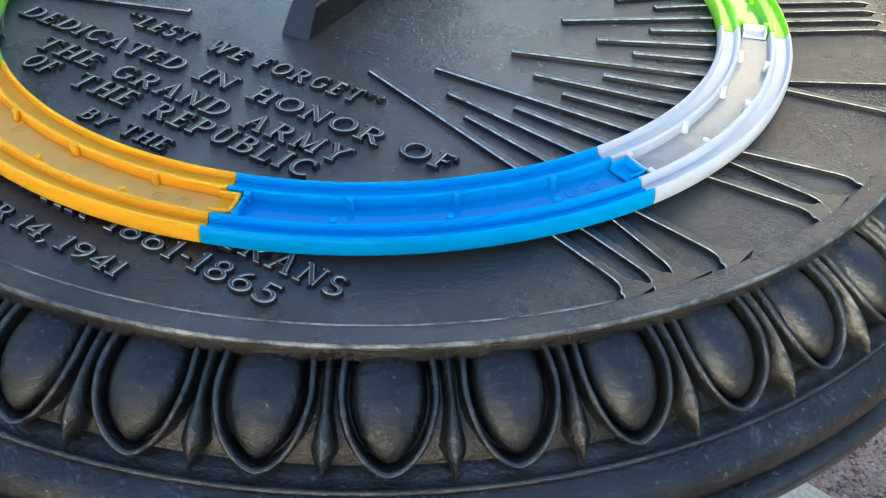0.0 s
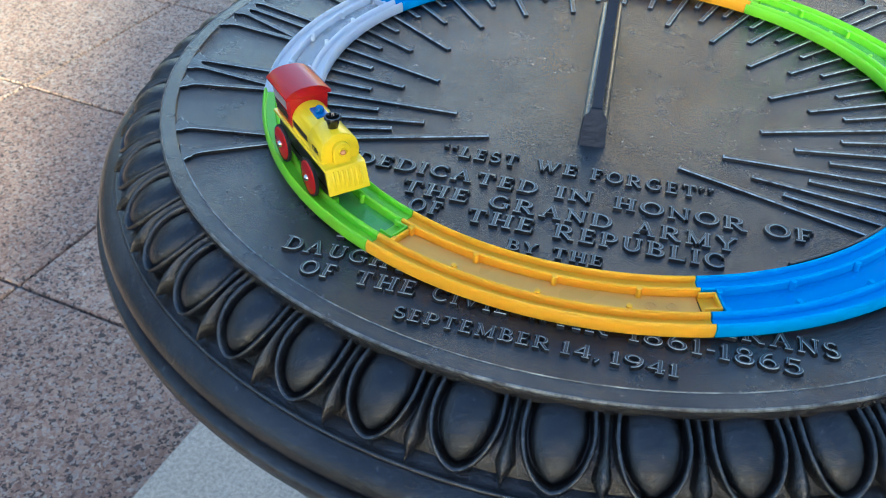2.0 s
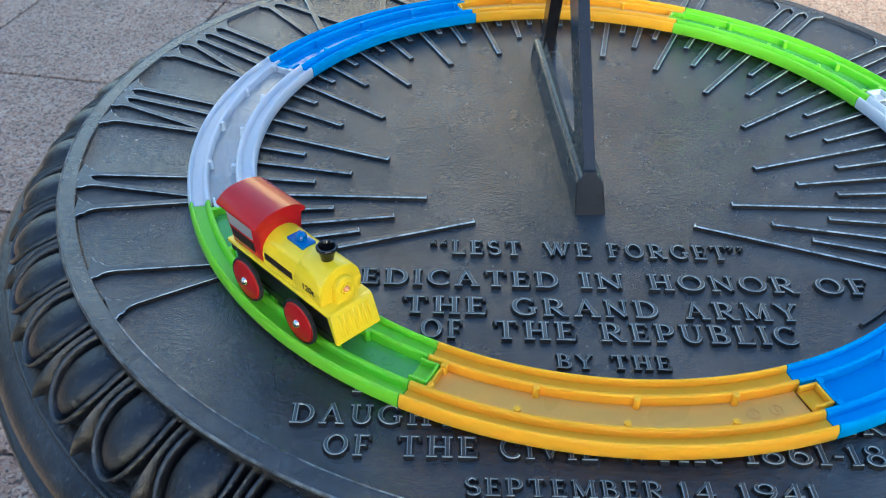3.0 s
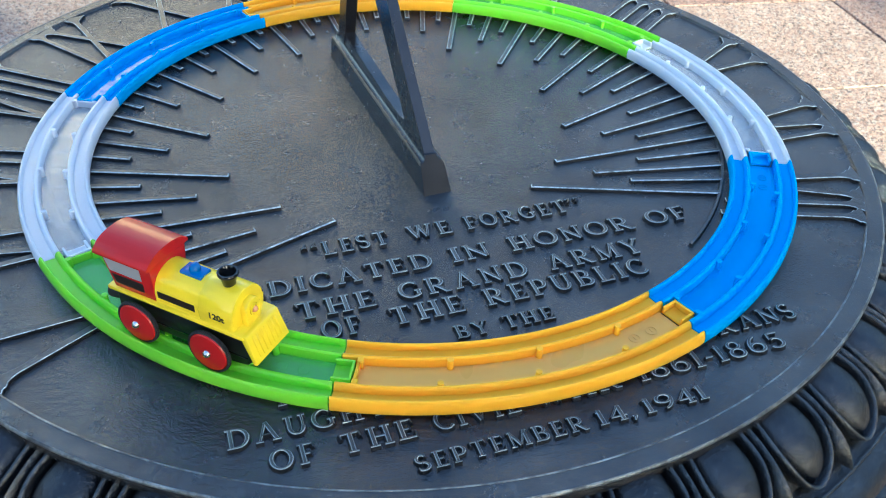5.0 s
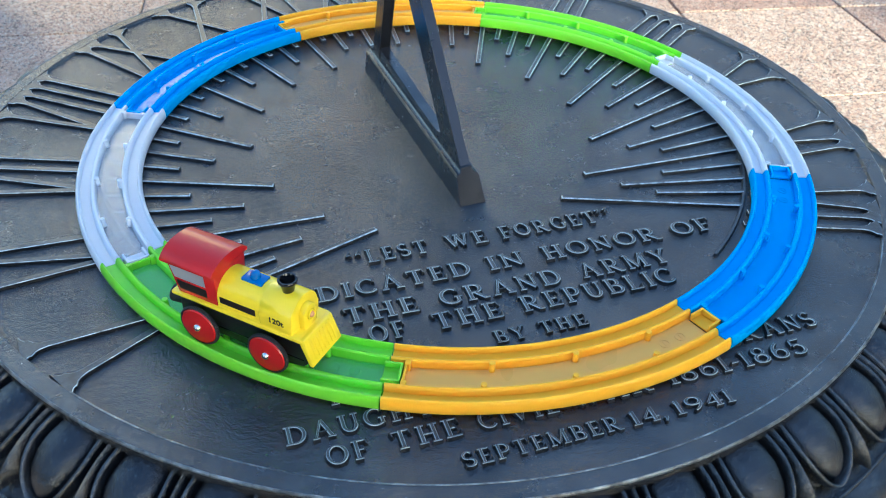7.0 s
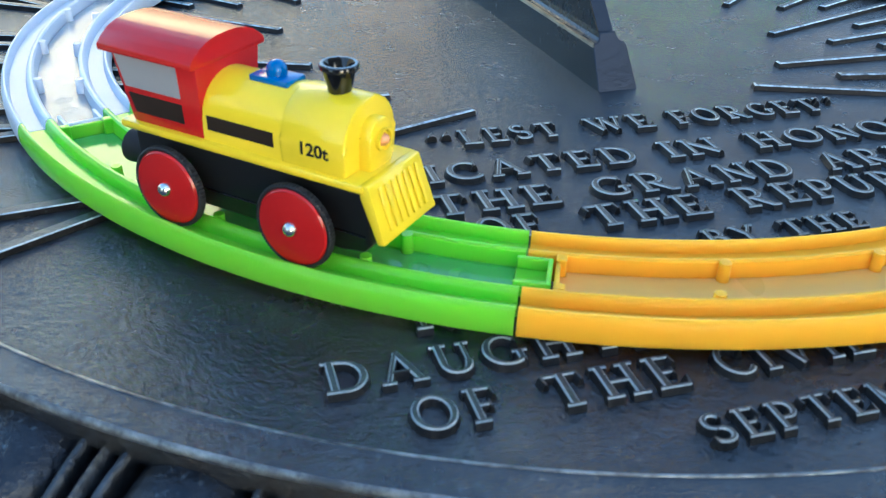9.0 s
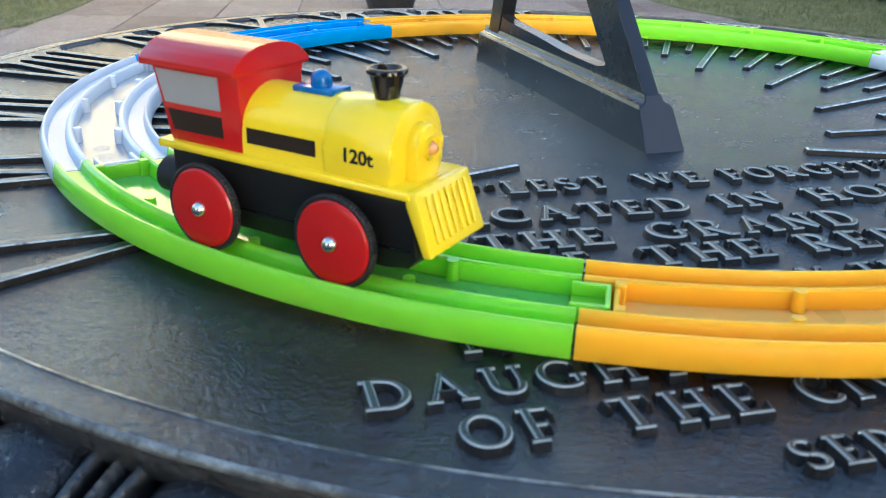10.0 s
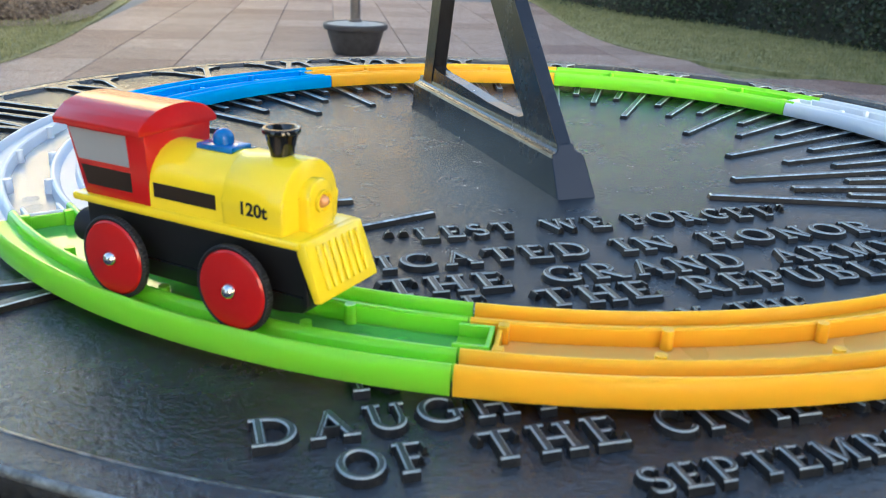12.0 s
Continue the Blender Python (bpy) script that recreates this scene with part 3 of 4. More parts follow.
def curve(cx, cy, rx, ry, a0, a1, thick=THICK, thin=THIN, n=18):
    """Part of an oval, heavy where it runs upright."""
    full = abs(a1 - a0) >= 359
    steps = [radians(a0 + (a1 - a0) * i / n) for i in range(n if full else n + 1)]
    return ([(cx + rx * math.cos(t), cy + ry * math.sin(t)) for t in steps], [thin + (thick - thin) * abs(math.cos(t)) ** 1.5 for t in steps], full)


def foot(x, y, half=0.185):
    return bar(x - half, y, x + half, y, 0.095)


def stem(x, w=THICK, low=True, top=True):
    return [bar(x, 0.04, x, 0.96, w)] + ([foot(x, 0.045)] if low else []) + ([foot(x, 0.955)] if top else [])


def arm(x0, x1, y, tick):
    """A thin arm with an upright tick at its end."""
    return [bar(x0, y, x1, y, 0.10), bar(x1 - 0.02, y, x1 + 0.02, y + tick, 0.10, 0.075)]


STROKES = {
    "I": lambda: stem(0.20),
    "L": lambda: stem(0.20) + arm(0.2, 0.68, 0.05, 0.25),
    "E": lambda: stem(0.20) + arm(0.2, 0.68, 0.05, 0.25) + arm(0.2, 0.64, 0.95, -0.22) + [bar(0.2, 0.51, 0.52, 0.51, 0.095), bar(0.52, 0.40, 0.52, 0.62, 0.07)],
    "F": lambda: stem(0.20) + arm(0.2, 0.66, 0.95, -0.24) + [bar(0.2, 0.50, 0.52, 0.50, 0.095), bar(0.52, 0.39, 0.52, 0.61, 0.07)],
    "T": lambda: stem(0.42, top=False) + arm(0.42, 0.78, 0.95, -0.25) + arm(0.42, 0.06, 0.95, -0.25),
    "H": lambda: stem(0.20) + stem(0.74) + [bar(0.2, 0.5, 0.74, 0.5, 0.10)],
    "N": lambda: [bar(0.17, 0.04, 0.17, 0.96, THIN), bar(0.77, 0.04, 0.77, 0.96, THIN), bar(0.15, 0.94, 0.77, 0.06, THICK), foot(0.17, 0.045, 0.15), foot(0.14, 0.955, 0.12), foot(0.77, 0.955, 0.15)],
    "M": lambda: [bar(0.16, 0.04, 0.16, 0.96, THIN), bar(0.92, 0.04, 0.92, 0.96, THICK), bar(0.18, 0.94, 0.54, 0.08, THICK), bar(0.54, 0.08, 0.90, 0.94, THIN), foot(0.16, 0.045, 0.15), foot(0.92, 0.045),
                  foot(0.14, 0.955, 0.12), foot(0.95, 0.955, 0.13)],
    "A": lambda: [bar(0.14, 0.05, 0.46, 0.95, THIN), bar(0.46, 0.97, 0.80, 0.05, THICK), bar(0.26, 0.34, 0.68, 0.34, 0.09), foot(0.14, 0.045, 0.15), foot(0.80, 0.045, 0.17)],
    "V": lambda: [bar(0.14, 0.95, 0.46, 0.04, THICK), bar(0.46, 0.04, 0.78, 0.95, THIN), foot(0.14, 0.955, 0.16), foot(0.78, 0.955, 0.15)],
    "W": lambda: [bar(0.13, 0.95, 0.39, 0.04, THICK), bar(0.39, 0.04, 0.62, 0.95, THIN), bar(0.60, 0.95, 0.86, 0.04, THICK), bar(0.86, 0.04, 1.10, 0.95, THIN), foot(0.13, 0.955, 0.15), foot(0.60, 0.955, 0.13), foot(1.10, 0.955, 0.15)],
    "Y": lambda: [bar(0.14, 0.95, 0.46, 0.46, THICK), bar(0.78, 0.95, 0.46, 0.46, THIN), bar(0.46, 0.5, 0.46, 0.04, THICK), foot(0.46, 0.045), foot(0.14, 0.955, 0.16), foot(0.78, 0.955, 0.15)],
    "D": lambda: stem(0.20) + [bar(0.2, 0.95, 0.44, 0.95, THIN), bar(0.2, 0.05, 0.44, 0.05, THIN), curve(0.42, 0.5, 0.42, 0.45, 90, -90)],
    "O": lambda: [curve(0.48, 0.5, 0.41, 0.45, 0, 360, n=28)],
    "C": lambda: [curve(0.48, 0.5, 0.41, 0.45, 48, 318, n=24), bar(0.76, 0.68, 0.76, 0.94, 0.09)],
    "G": lambda: [curve(0.48, 0.5, 0.41, 0.45, 48, 312, n=24), bar(0.76, 0.70, 0.76, 0.94, 0.09), bar(0.76, 0.10, 0.76, 0.42, 0.16), foot(0.76, 0.43, 0.17)],
    "R": lambda: stem(0.20) + [bar(0.2, 0.95, 0.46, 0.95, THIN), bar(0.2, 0.47, 0.46, 0.47, THIN), curve(0.45, 0.71, 0.25, 0.24, 90, -90, n=12), bar(0.44, 0.47, 0.78, 0.06, THICK), foot(0.84, 0.045, 0.12)],
    "P": lambda: stem(0.20) + [bar(0.2, 0.95, 0.44, 0.95, THIN), bar(0.2, 0.44, 0.44, 0.44, THIN), curve(0.43, 0.695, 0.26, 0.255, 90, -90, n=12)],
    "B": lambda: stem(0.20) + [bar(0.2, 0.95, 0.42, 0.95, THIN), bar(0.2, 0.52, 0.46, 0.52, THIN), bar(0.2, 0.05, 0.46, 0.05, THIN), curve(0.42, 0.735, 0.23, 0.215, 90, -90, n=12), curve(0.45, 0.285, 0.28, 0.235, 90, -90, n=12)],
    "U": lambda: [bar(0.20, 0.96, 0.20, 0.36, THICK), curve(0.47, 0.37, 0.27, 0.32, 180, 360, n=14), bar(0.74, 0.36, 0.74, 0.96, THIN), foot(0.20, 0.955), foot(0.74, 0.955, 0.15)],
    "S": lambda: [curve(0.36, 0.725, 0.24, 0.225, 35, 265, 0.15, 0.12, 14), curve(0.38, 0.275, 0.27, 0.225, 95, -150, 0.16, 0.12, 14), bar(0.57, 0.78, 0.57, 0.96, 0.08), bar(0.13, 0.04, 0.13, 0.24, 0.08)],
    "1": lambda: stem(0.26, top=False) + [bar(0.27, 0.94, 0.10, 0.82, 0.11)],
    "8": lambda: [curve(0.37, 0.73, 0.23, 0.21, 0, 360, 0.14, 0.11, 20), curve(0.37, 0.28, 0.28, 0.24, 0, 360, 0.16, 0.11, 20)],
    "6": lambda: [curve(0.38, 0.31, 0.29, 0.26, 0, 360, 0.16, 0.11, 20), curve(0.56, 0.36, 0.47, 0.60, 178, 100, 0.15, 0.11, 12)],
    "9": lambda: [curve(0.36, 0.69, 0.29, 0.26, 0, 360, 0.16, 0.11, 20), curve(0.18, 0.64, 0.47, 0.60, -2, -80, 0.15, 0.11, 12)],
    "4": lambda: [bar(0.52, 0.04, 0.52, 0.97, THICK), bar(0.52, 0.95, 0.08, 0.32, 0.10), bar(0.06, 0.31, 0.72, 0.31, 0.11), foot(0.52, 0.045, 0.16)],
    "5": lambda: [bar(0.18, 0.93, 0.62, 0.93, 0.13), bar(0.19, 0.93, 0.16, 0.55, 0.10), curve(0.35, 0.33, 0.29, 0.28, 130, -150, 0.16, 0.11, 18)],
    "-": lambda: [bar(0.04, 0.42, 0.34, 0.42, 0.12)],
    ",": lambda: [bar(0.16, 0.10, 0.15, 0.02, 0.20, 0.18), bar(0.18, 0.02, 0.08, -0.20, 0.13, 0.06)],
    "\u201c": lambda: [bar(x, 0.66, x, 0.76, 0.20, 0.18) for x in (0.14, 0.52)] + [bar(x - 0.05, 0.74, x + 0.07, 0.97, 0.12, 0.06) for x in (0.14, 0.52)],
    "\u201d": lambda: [bar(x, 0.94, x, 0.84, 0.20, 0.18) for x in (0.14, 0.52)] + [bar(x + 0.05, 0.86, x - 0.07, 0.63, 0.12, 0.06) for x in (0.14, 0.52)],
}


def glyph(c):
    """A cast serif capital built stroke by stroke: mesh one unit high, and its width."""
    if c in GLYPHS:
        return GLYPHS[c]
    h = RELIEF / 0.0105
    src = bmesh.new()
    for k, (pts, widths, closed) in enumerate(STROKES[c]()):
        ridge(src, pts, widths, h - 0.0035 * k, closed)
    xs = [v.co.x for v in src.verts if v.co.z > 0]
    x0, x1 = min(xs), max(xs)
    for v in src.verts:
        v.co.x -= x0
    bmesh.ops.recalc_face_normals(src, faces=src.faces)
    out = bpy.data.meshes.new("letter")
    src.to_mesh(out)
    src.free()
    out.materials.append(BRONZE_RELIEF)
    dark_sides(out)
    GLYPHS[c] = (out, x1 - x0)
    return GLYPHS[c]


def write_line(root, text, x0, x1, y, height):
    """Letters spread evenly from x0 to x1 on the baseline y."""
    gaps, total = 0.0, 0.0
    for c in text:
        if c == " ":
            total += 0.42
        else:
            total += min(glyph(c)[1], 1.2)
        gaps += 1
    gap = 0.20 * height
    sx = (x1 - x0 - gap * (gaps - 1)) / total
    if gaps > 1 and sx > 1.45 * height:
        sx = 1.45 * height
        gap = (x1 - x0 - total * sx) / (gaps - 1)
    x = x0
    for c in text:
        if c == " ":
            x += 0.42 * sx + gap
            continue
        me, w = glyph(c)
        again("letter", me, root, Matrix.Translation((x, y, 0)) @ Matrix.Diagonal((sx, height, 0.0105, 1)))
        x += w * sx + gap


def writing(root):
    for y, height, words in (
            (-0.1210, 0.0112, (("\u201c", -0.0800, -0.0725), ("LEST", -0.0697, -0.0360), ("WE", -0.0254, -0.0026), ("FORGET", 0.0060, 0.0640), ("\u201d", 0.0655, 0.0730))),
            (-0.1446, 0.0115, (("DEDICATED", -0.1252, -0.0202), ("IN", -0.0102, 0.0100), ("HONOR", 0.0216, 0.0911), ("OF", 0.1000, 0.1245))),
            (-0.1640, 0.0118, (("THE", -0.0918, -0.0542), ("GRAND", -0.0428, 0.0227), ("ARMY", 0.0342, 0.0862))),
            (-0.1795, 0.0118, (("OF", -0.0832, -0.0652), ("THE", -0.0515, -0.0158), ("REPUBLIC", -0.0052, 0.0802))),
            (-0.1962, 0.0085, (("BY", -0.0262, -0.0103), ("THE", -0.0032, 0.0220))),
            (-0.2120, 0.0110, (("N", -0.1095, -0.0985),)),
            (-0.2285, 0.0102, (("DAUGHTERS", -0.1322, -0.0375), ("OF", -0.0285, -0.0115), ("UNION", -0.0040, 0.0400), ("VETERANS", 0.0475, 0.1311))),
            (-0.2436, 0.0102, (("OF", -0.1178, -0.1000), ("THE", -0.0902, -0.0596), ("CIVIL", -0.0516, -0.0150), ("WAR", -0.0080, 0.0300), ("1861-1865", 0.0400, 0.1146))),
            (-0.2603, 0.0080, (("SEPTEMBER", -0.0648, 0.0072), ("14,", 0.0120, 0.0290), ("1941", 0.0336, 0.0628)))):
        for text, x0, x1 in words:
            write_line(root, text, x0, x1, y, height)


def rubbed(ob, lo=-1.0, hi=1.0):
    """Pale tan highlights coloured onto the narrow bevelled edges between the flat sides."""
    ob.data.materials.append(BRONZE_EDGE_GLINT)
    for f in ob.data.polygons:
        if 0.30 < abs(f.normal.x) < 0.96 and lo < f.center.z < hi:
            f.material_index = 1


def gnomon(root):
    """The pointer: a moulded base bar with a pierced triangle on it, in its own frame with y along the bar."""
    s, e = Vector((0.0017, -0.084)), Vector((-0.0085, 0.098))
    ang = math.atan2(-(e.x - s.x), e.y - s.y)
    g = new("gnomon")
    g.parent = root
    g.matrix_local = Matrix.Translation((s.x, s.y, 0)) @ Matrix.Rotation(ang, 4, "Z")
    g["label"] = "triangular bronze pointer standing on a moulded bar"
    # base bar: sloping sides, shoulders and a cove up to the triangle; its near end slopes back
    half = [(0.0082, -0.0004), (0.0080, 0.0016), (0.0071, 0.0136), (0.0067, 0.0145), (0.0060, 0.0149), (0.0052, 0.0150), (0.0045, 0.0154), (0.0038, 0.0164), (0.0034, 0.0182)]
    sect = half + [(-x, z) for x, z in half[::-1]]
    bm = bmesh.new()
    prism(bm, sect, 0.0, 0.1815, "y")
    for v in bm.verts:
        if v.co.y < 0.05:
            v.co.y = 0.0002 + 0.70 * v.co.z
    bmesh.ops.recalc_face_normals(bm, faces=bm.faces)
    ends = [ed for ed in bm.edges if abs(ed.verts[0].co.y - ed.verts[1].co.y) < 0.02]
    bmesh.ops.bevel(bm, geom=ends, offset=0.0004, segments=1, affect="EDGES")
    rubbed(part("base_bar", bm, GNOMON_BRONZE, g), 0.0130, 0.0148)

    # outlines of the triangle's limbs at a height z
    def outer(z):
        return (0.0118 + (z - 0.0156) / 1.05, z)

    def inner(z):
        return (0.0446 + (z - 0.0228) / 1.02, z)

    def back(z):
        return (0.1757 - 0.28 * (z - 0.0170), z)

    def front(z):
        return (0.1597 - 0.28 * (z - 0.0250), z)
    top, low = (0.1385, 0.1497), (0.1348, 0.1149)
    bm = bmesh.new()
    prism(bm, [outer(0.0150), (0.0446, 0.0150), inner(0.0228), inner(0.0700), low, top, outer(0.0800)], -0.0032, 0.0032, "x", 0.0005)
    rubbed(part("slanting_edge", bm, GNOMON_BRONZE, g))
    bm = bmesh.new()
    prism(bm, [back(0.0150), top, low, front(0.0250), front(0.0150)], -0.0038, 0.0038, "x", 0.0005)
    rubbed(part("upright", bm, GNOMON_BRONZE, g))
    bm = bmesh.new()
    prism(bm, [(0.0440, 0.0150), (0.0440, 0.0250), (0.0452, 0.0228), (0.0475, 0.0217), (0.0520, 0.0212), (0.0600, 0.0210), (0.0843, 0.0213), (0.1200, 0.0234), (0.1480, 0.0243), (0.1560, 0.0248), (0.1590, 0.0262),
               (0.1615, 0.0270), (0.1615, 0.0150)], -0.0033, 0.0033, "x", 0.0003, 1)
    part("lower_web", bm, GNOMON_BRONZE, g)


EGG_PHASE = -56.4
DIAL = pose(-0.0169, 0.0196, 0, 0, 0, 26.6)
sundial = dial()

# stone base under the pedestal
bm = bmesh.new()
box(bm, -0.645, 0.645, -0.645, 0.645, GROUND_Z, -0.90, 0.006)
plinth = thing("plinth", "square pale granite base slab under the sundial's pedestal", "plinth", kind="")
part("slab", bm, PALE_STONE, plinth, matrix=pose(-0.017, 0.020, 0, 0, 0, 17.4))
bm = bmesh.new()
box(bm, -0.30, 0.30, -0.30, 0.30, -0.90, -0.848, 0.006)
part("step", bm, PALE_STONE, plinth, matrix=pose(-0.017, 0.020, 0, 0, 0, 17.4))

# ---- toy track: eight curved pieces in a ring ----
RI, RO = 0.1835, 0.2195
TZ, TH = 0.0022, 0.0090      # the ring lies on the raised letters and lines
RING_TURN = 0.3


def track_piece(colour, words, a0):
    root = thing("track_piece", words, "toy track", pose(0, 0, TZ, 0, 0, a0 + RING_TURN), group="ring of toy track")
    A, n = 45.0, 30
    g = 0.08
    # walls and ridges with the groove floors: one section each side
    for name, s in (("outer_rail", 1), ("inner_rail", -1)):
        c = (RI + RO) / 2
        sec = [(0.0176, 0.0011), (0.0179, 0.0026), (0.0179, 0.0046), (0.0176, 0.0063), (0.0171, 0.0075), (0.0166, 0.0080), (0.0161, 0.0080), (0.0157, 0.0074), (0.0153, 0.0049), (0.0102, 0.0046), (0.0098, 0.0062), (0.0093, 0.0072), (0.0086, 0.0077), (0.0079, 0.0077), (0.0073, 0.0072), (0.0068, 0.0020), (0.0072, 0.0), (0.0088, 0.0), (0.0088, 0.0034), (0.0164, 0.0034), (0.0166, 0.0011)]
        bm = bmesh.new()
        revolve(bm, [(c + s * r, z) for r, z in sec], n, g, A - g, True)
        part(name, bm, RAIL_MAT[colour], root, smooth=35)
    bm = bmesh.new()
    c = (RI + RO) / 2
    revolve(bm, [(c - 0.0069, 0.0020), (c + 0.0069, 0.0020), (c + 0.0069, 0.0032), (c - 0.0069, 0.0032)], n, g + 2.2, A - g - 0.6, True)
    part("bed", bm, BED_MAT[colour], root, "thin see-through floor between the rails", smooth=35)
    # studs along the ridges
    for s, angles in ((1, (12.0, 23.5, 35.0)), (-1, (13.5, 25.0, 36.5))):
        for a in angles:
            r = c + s * 0.0063
            bm = bmesh.new()
            cyl(bm, 0.0016, 0.0014, 0.0, 0.0050, 12)
            part("stud", bm, RAIL_MAT[colour], root, smooth=40, matrix=Matrix.Rotation(radians(a), 4, "Z") @ Matrix.Translation((r, 0, 0.0030)))
    # tongue that hooks into the next piece, and cross bar that takes the other's tongue
    bm = bmesh.new()
    a1 = radians(A)
    w, l = 0.0058, 0.0064
    for u0, u1, y0, y1 in ((-w, w, l - 0.0012, l), (-w, -w + 0.0012, -0.002, l), (w - 0.0012, w, -0.002, l)):
        box(bm, u0, u1, y0, y1, 0.0036, 0.0074, 0.0002, 1)
    box(bm, -w, w, -0.002, l, 0.0034, 0.0044)
    part("tongue", bm, RAIL_MAT[colour], root, matrix=Matrix.Rotation(a1, 4, "Z") @ Matrix.Translation((c, 0, 0)))
    bm = bmesh.new()
    box(bm, -0.0069, 0.0069, 0.0070, 0.0082, 0.0022, 0.0070, 0.0003, 1)
    for u in (-0.0062, 0.0062):
        box(bm, u - 0.0014, u + 0.0014, 0.0070, 0.0096, 0.0022, 0.0078, 0.0003, 1)
    part("cross_bar", bm, RAIL_MAT[colour], root, matrix=Matrix.Translation((c, 0, 0)))
    # two cast mould marks
    for k in (38.0, 40.8):
        bm = bmesh.new()
        revolve(bm, [(0.0022, 0.0), (0.0022, 0.0003), (0.0027, 0.0003), (0.0027, 0.0)], 20, 0, 360, True)
        box(bm, -0.0012, 0.0012, -0.0002, 0.0002, 0.0, 0.0003)
        part("mould_mark", bm, BED_MAT[colour], root, matrix=Matrix.Rotation(radians(k), 4, "Z") @ Matrix.Translation((c, 0, 0.0031)))
    return root


PIECES = {"orange": "bright orange plastic curved toy track piece", "blue": "bright blue plastic curved toy track piece",
          "clear": "frosted clear plastic curved toy track piece", "green": "translucent lime green plastic curved toy track piece"}
FIRST = {}
for start in (-90, 90):
    for i, colour in enumerate(("orange", "blue", "clear", "green")):
        if start == -90:
            FIRST[colour] = track_piece(colour, PIECES[colour] + " on the bronze dial", start + 45 * i)
        else:
            copy_thing(FIRST[colour], pose(0, 0, TZ, 0, 0, start + 45 * i + RING_TURN))

TRAIN_ANGLE = -108.4


# ---- toy locomotive ----
def locomotive(angle):
    """Local x forwards, origin between the axles on the groove floor."""
    r = (RI + RO) / 2
    a = radians(angle)
    root = thing("toy_locomotive", "yellow, red and black plastic toy steam locomotive standing on the track", "toy train",
                 Matrix.Translation((r * math.cos(a), r * math.sin(a), TZ + 0.0056)) @ Matrix.Rotation(a + math.pi / 2, 4, "Z") @ Matrix.Scale(0.955, 4))
    WB, WR = 0.0193, 0.0109
    zc = WR
    # chassis
    bm = bmesh.new()
    prism(bm, [(-0.0325, 0.0075), (-0.0325, 0.0238), (0.0370, 0.0238), (0.0370, 0.0200), (0.0385, 0.0085), (0.0360, 0.0055), (0.0300, 0.0050), (-0.0290, 0.0050)], -0.0095, 0.0095, "y", 0.0008)
    chassis = part("chassis", bm, BLACK, root, "black moulded chassis", 30)
    bm = bmesh.new()
    box(bm, -0.0315, 0.0365, -0.0098, 0.0098, 0.0100, 0.0104)
    part("seam", bm, GLOSS_BLACK, chassis)
    # wheels
    for x in (-WB, WB):
        for s in (-1, 1):
            R = Matrix.Translation((x, s * 0.0118, zc)) @ Matrix.Rotation(-s * math.pi / 2, 4, "X")
            bm = bmesh.new()
            revolve(bm, [(0.0, 0.0031), (0.0079, 0.0031), (0.0093, 0.0027), (0.0098, 0.0021), (0.0098, 0.0002), (0.0, 0.0002)], 48)
            wheel = part("wheel", bm, RED, root, "red plastic wheel", 30, R)
            bm = bmesh.new()
            prof = [(0.0098, 0.0003), (0.0105, 0.0003), (WR, 0.0006), (WR, 0.0019), (0.0105, 0.0024), (0.0098, 0.0022)]
            rings = []
            for i in range(144):
                t = 2 * math.pi * i / 144
                k = 1.0 if i % 2 else 0.982
                rings.append([bm.verts.new((q * (k if q > 0.0101 else 1) * math.cos(t), q * (k if q > 0.0101 else 1) * math.sin(t), z)) for q, z in prof])
            for i in range(144):
                for j in range(len(prof) - 1):
                    bm.faces.new((rings[i][j], rings[(i + 1) % 144][j], rings[(i + 1) % 144][j + 1], rings[i][j + 1]))
            part("tyre", bm, RUBBER, wheel, "ribbed black rubber tyre")
            bm = bmesh.new()
            revolve(bm, [(0.0, 0.0048), (0.0008, 0.0047), (0.0014, 0.0043), (0.0018, 0.0036), (0.0019, 0.0030)], 20)
            part("hub", bm, CHROME, wheel, "domed steel axle cap", 180)
        bm = bmesh.new()
        cyl(bm, 0.0012, 0.0012, -0.0115, 0.0115, 12, Matrix.Translation((x, 0, zc)) @ Matrix.Rotation(math.pi / 2, 4, "X"))
        part("axle", bm, CHROME, root, smooth=40)
    # running board
    bm = bmesh.new()
    box(bm, -0.0350, 0.0375, -0.0118, 0.0118, 0.0226, 0.0250, 0.0009)
    part("running_board", bm, YELLOW, root, "yellow running board", 40)
    # boiler: D section, a slimmer rear barrel and a wider smokebox
    for name, x0, x1, w, top in (("boiler", -0.0085, 0.0150, 0.0103, 0.0412), ("smokebox", 0.0146, 0.0322, 0.0108, 0.0418)):
        pts = [(-w, 0.0245), (-w, top - w)] + [(-w * math.cos(t), top - w + w * math.sin(t)) for t in [math.pi * i / 14 for i in range(1, 14)]] + [(w, top - w), (w, 0.0245)]
        bm = bmesh.new()
        prism(bm, pts, x0, x1, "x", 0.0009 if name == "smokebox" else 0.0)
        part(name, bm, YELLOW, root, smooth=40)
    # headlamp housing
    bm = bmesh.new()
    pts = [(-0.0048, 0.0245), (-0.0048, 0.0325)] + [(-0.0048 * math.cos(t), 0.0325 + 0.0048 * math.sin(t)) for t in [math.pi * i / 12 for i in range(1, 12)]] + [(0.0048, 0.0325), (0.0048, 0.0245)]
    prism(bm, pts, 0.0318, 0.0352, "x", 0.0007)
    house = part("lamp_housing", bm, YELLOW, root, smooth=40)
    bm = bmesh.new()
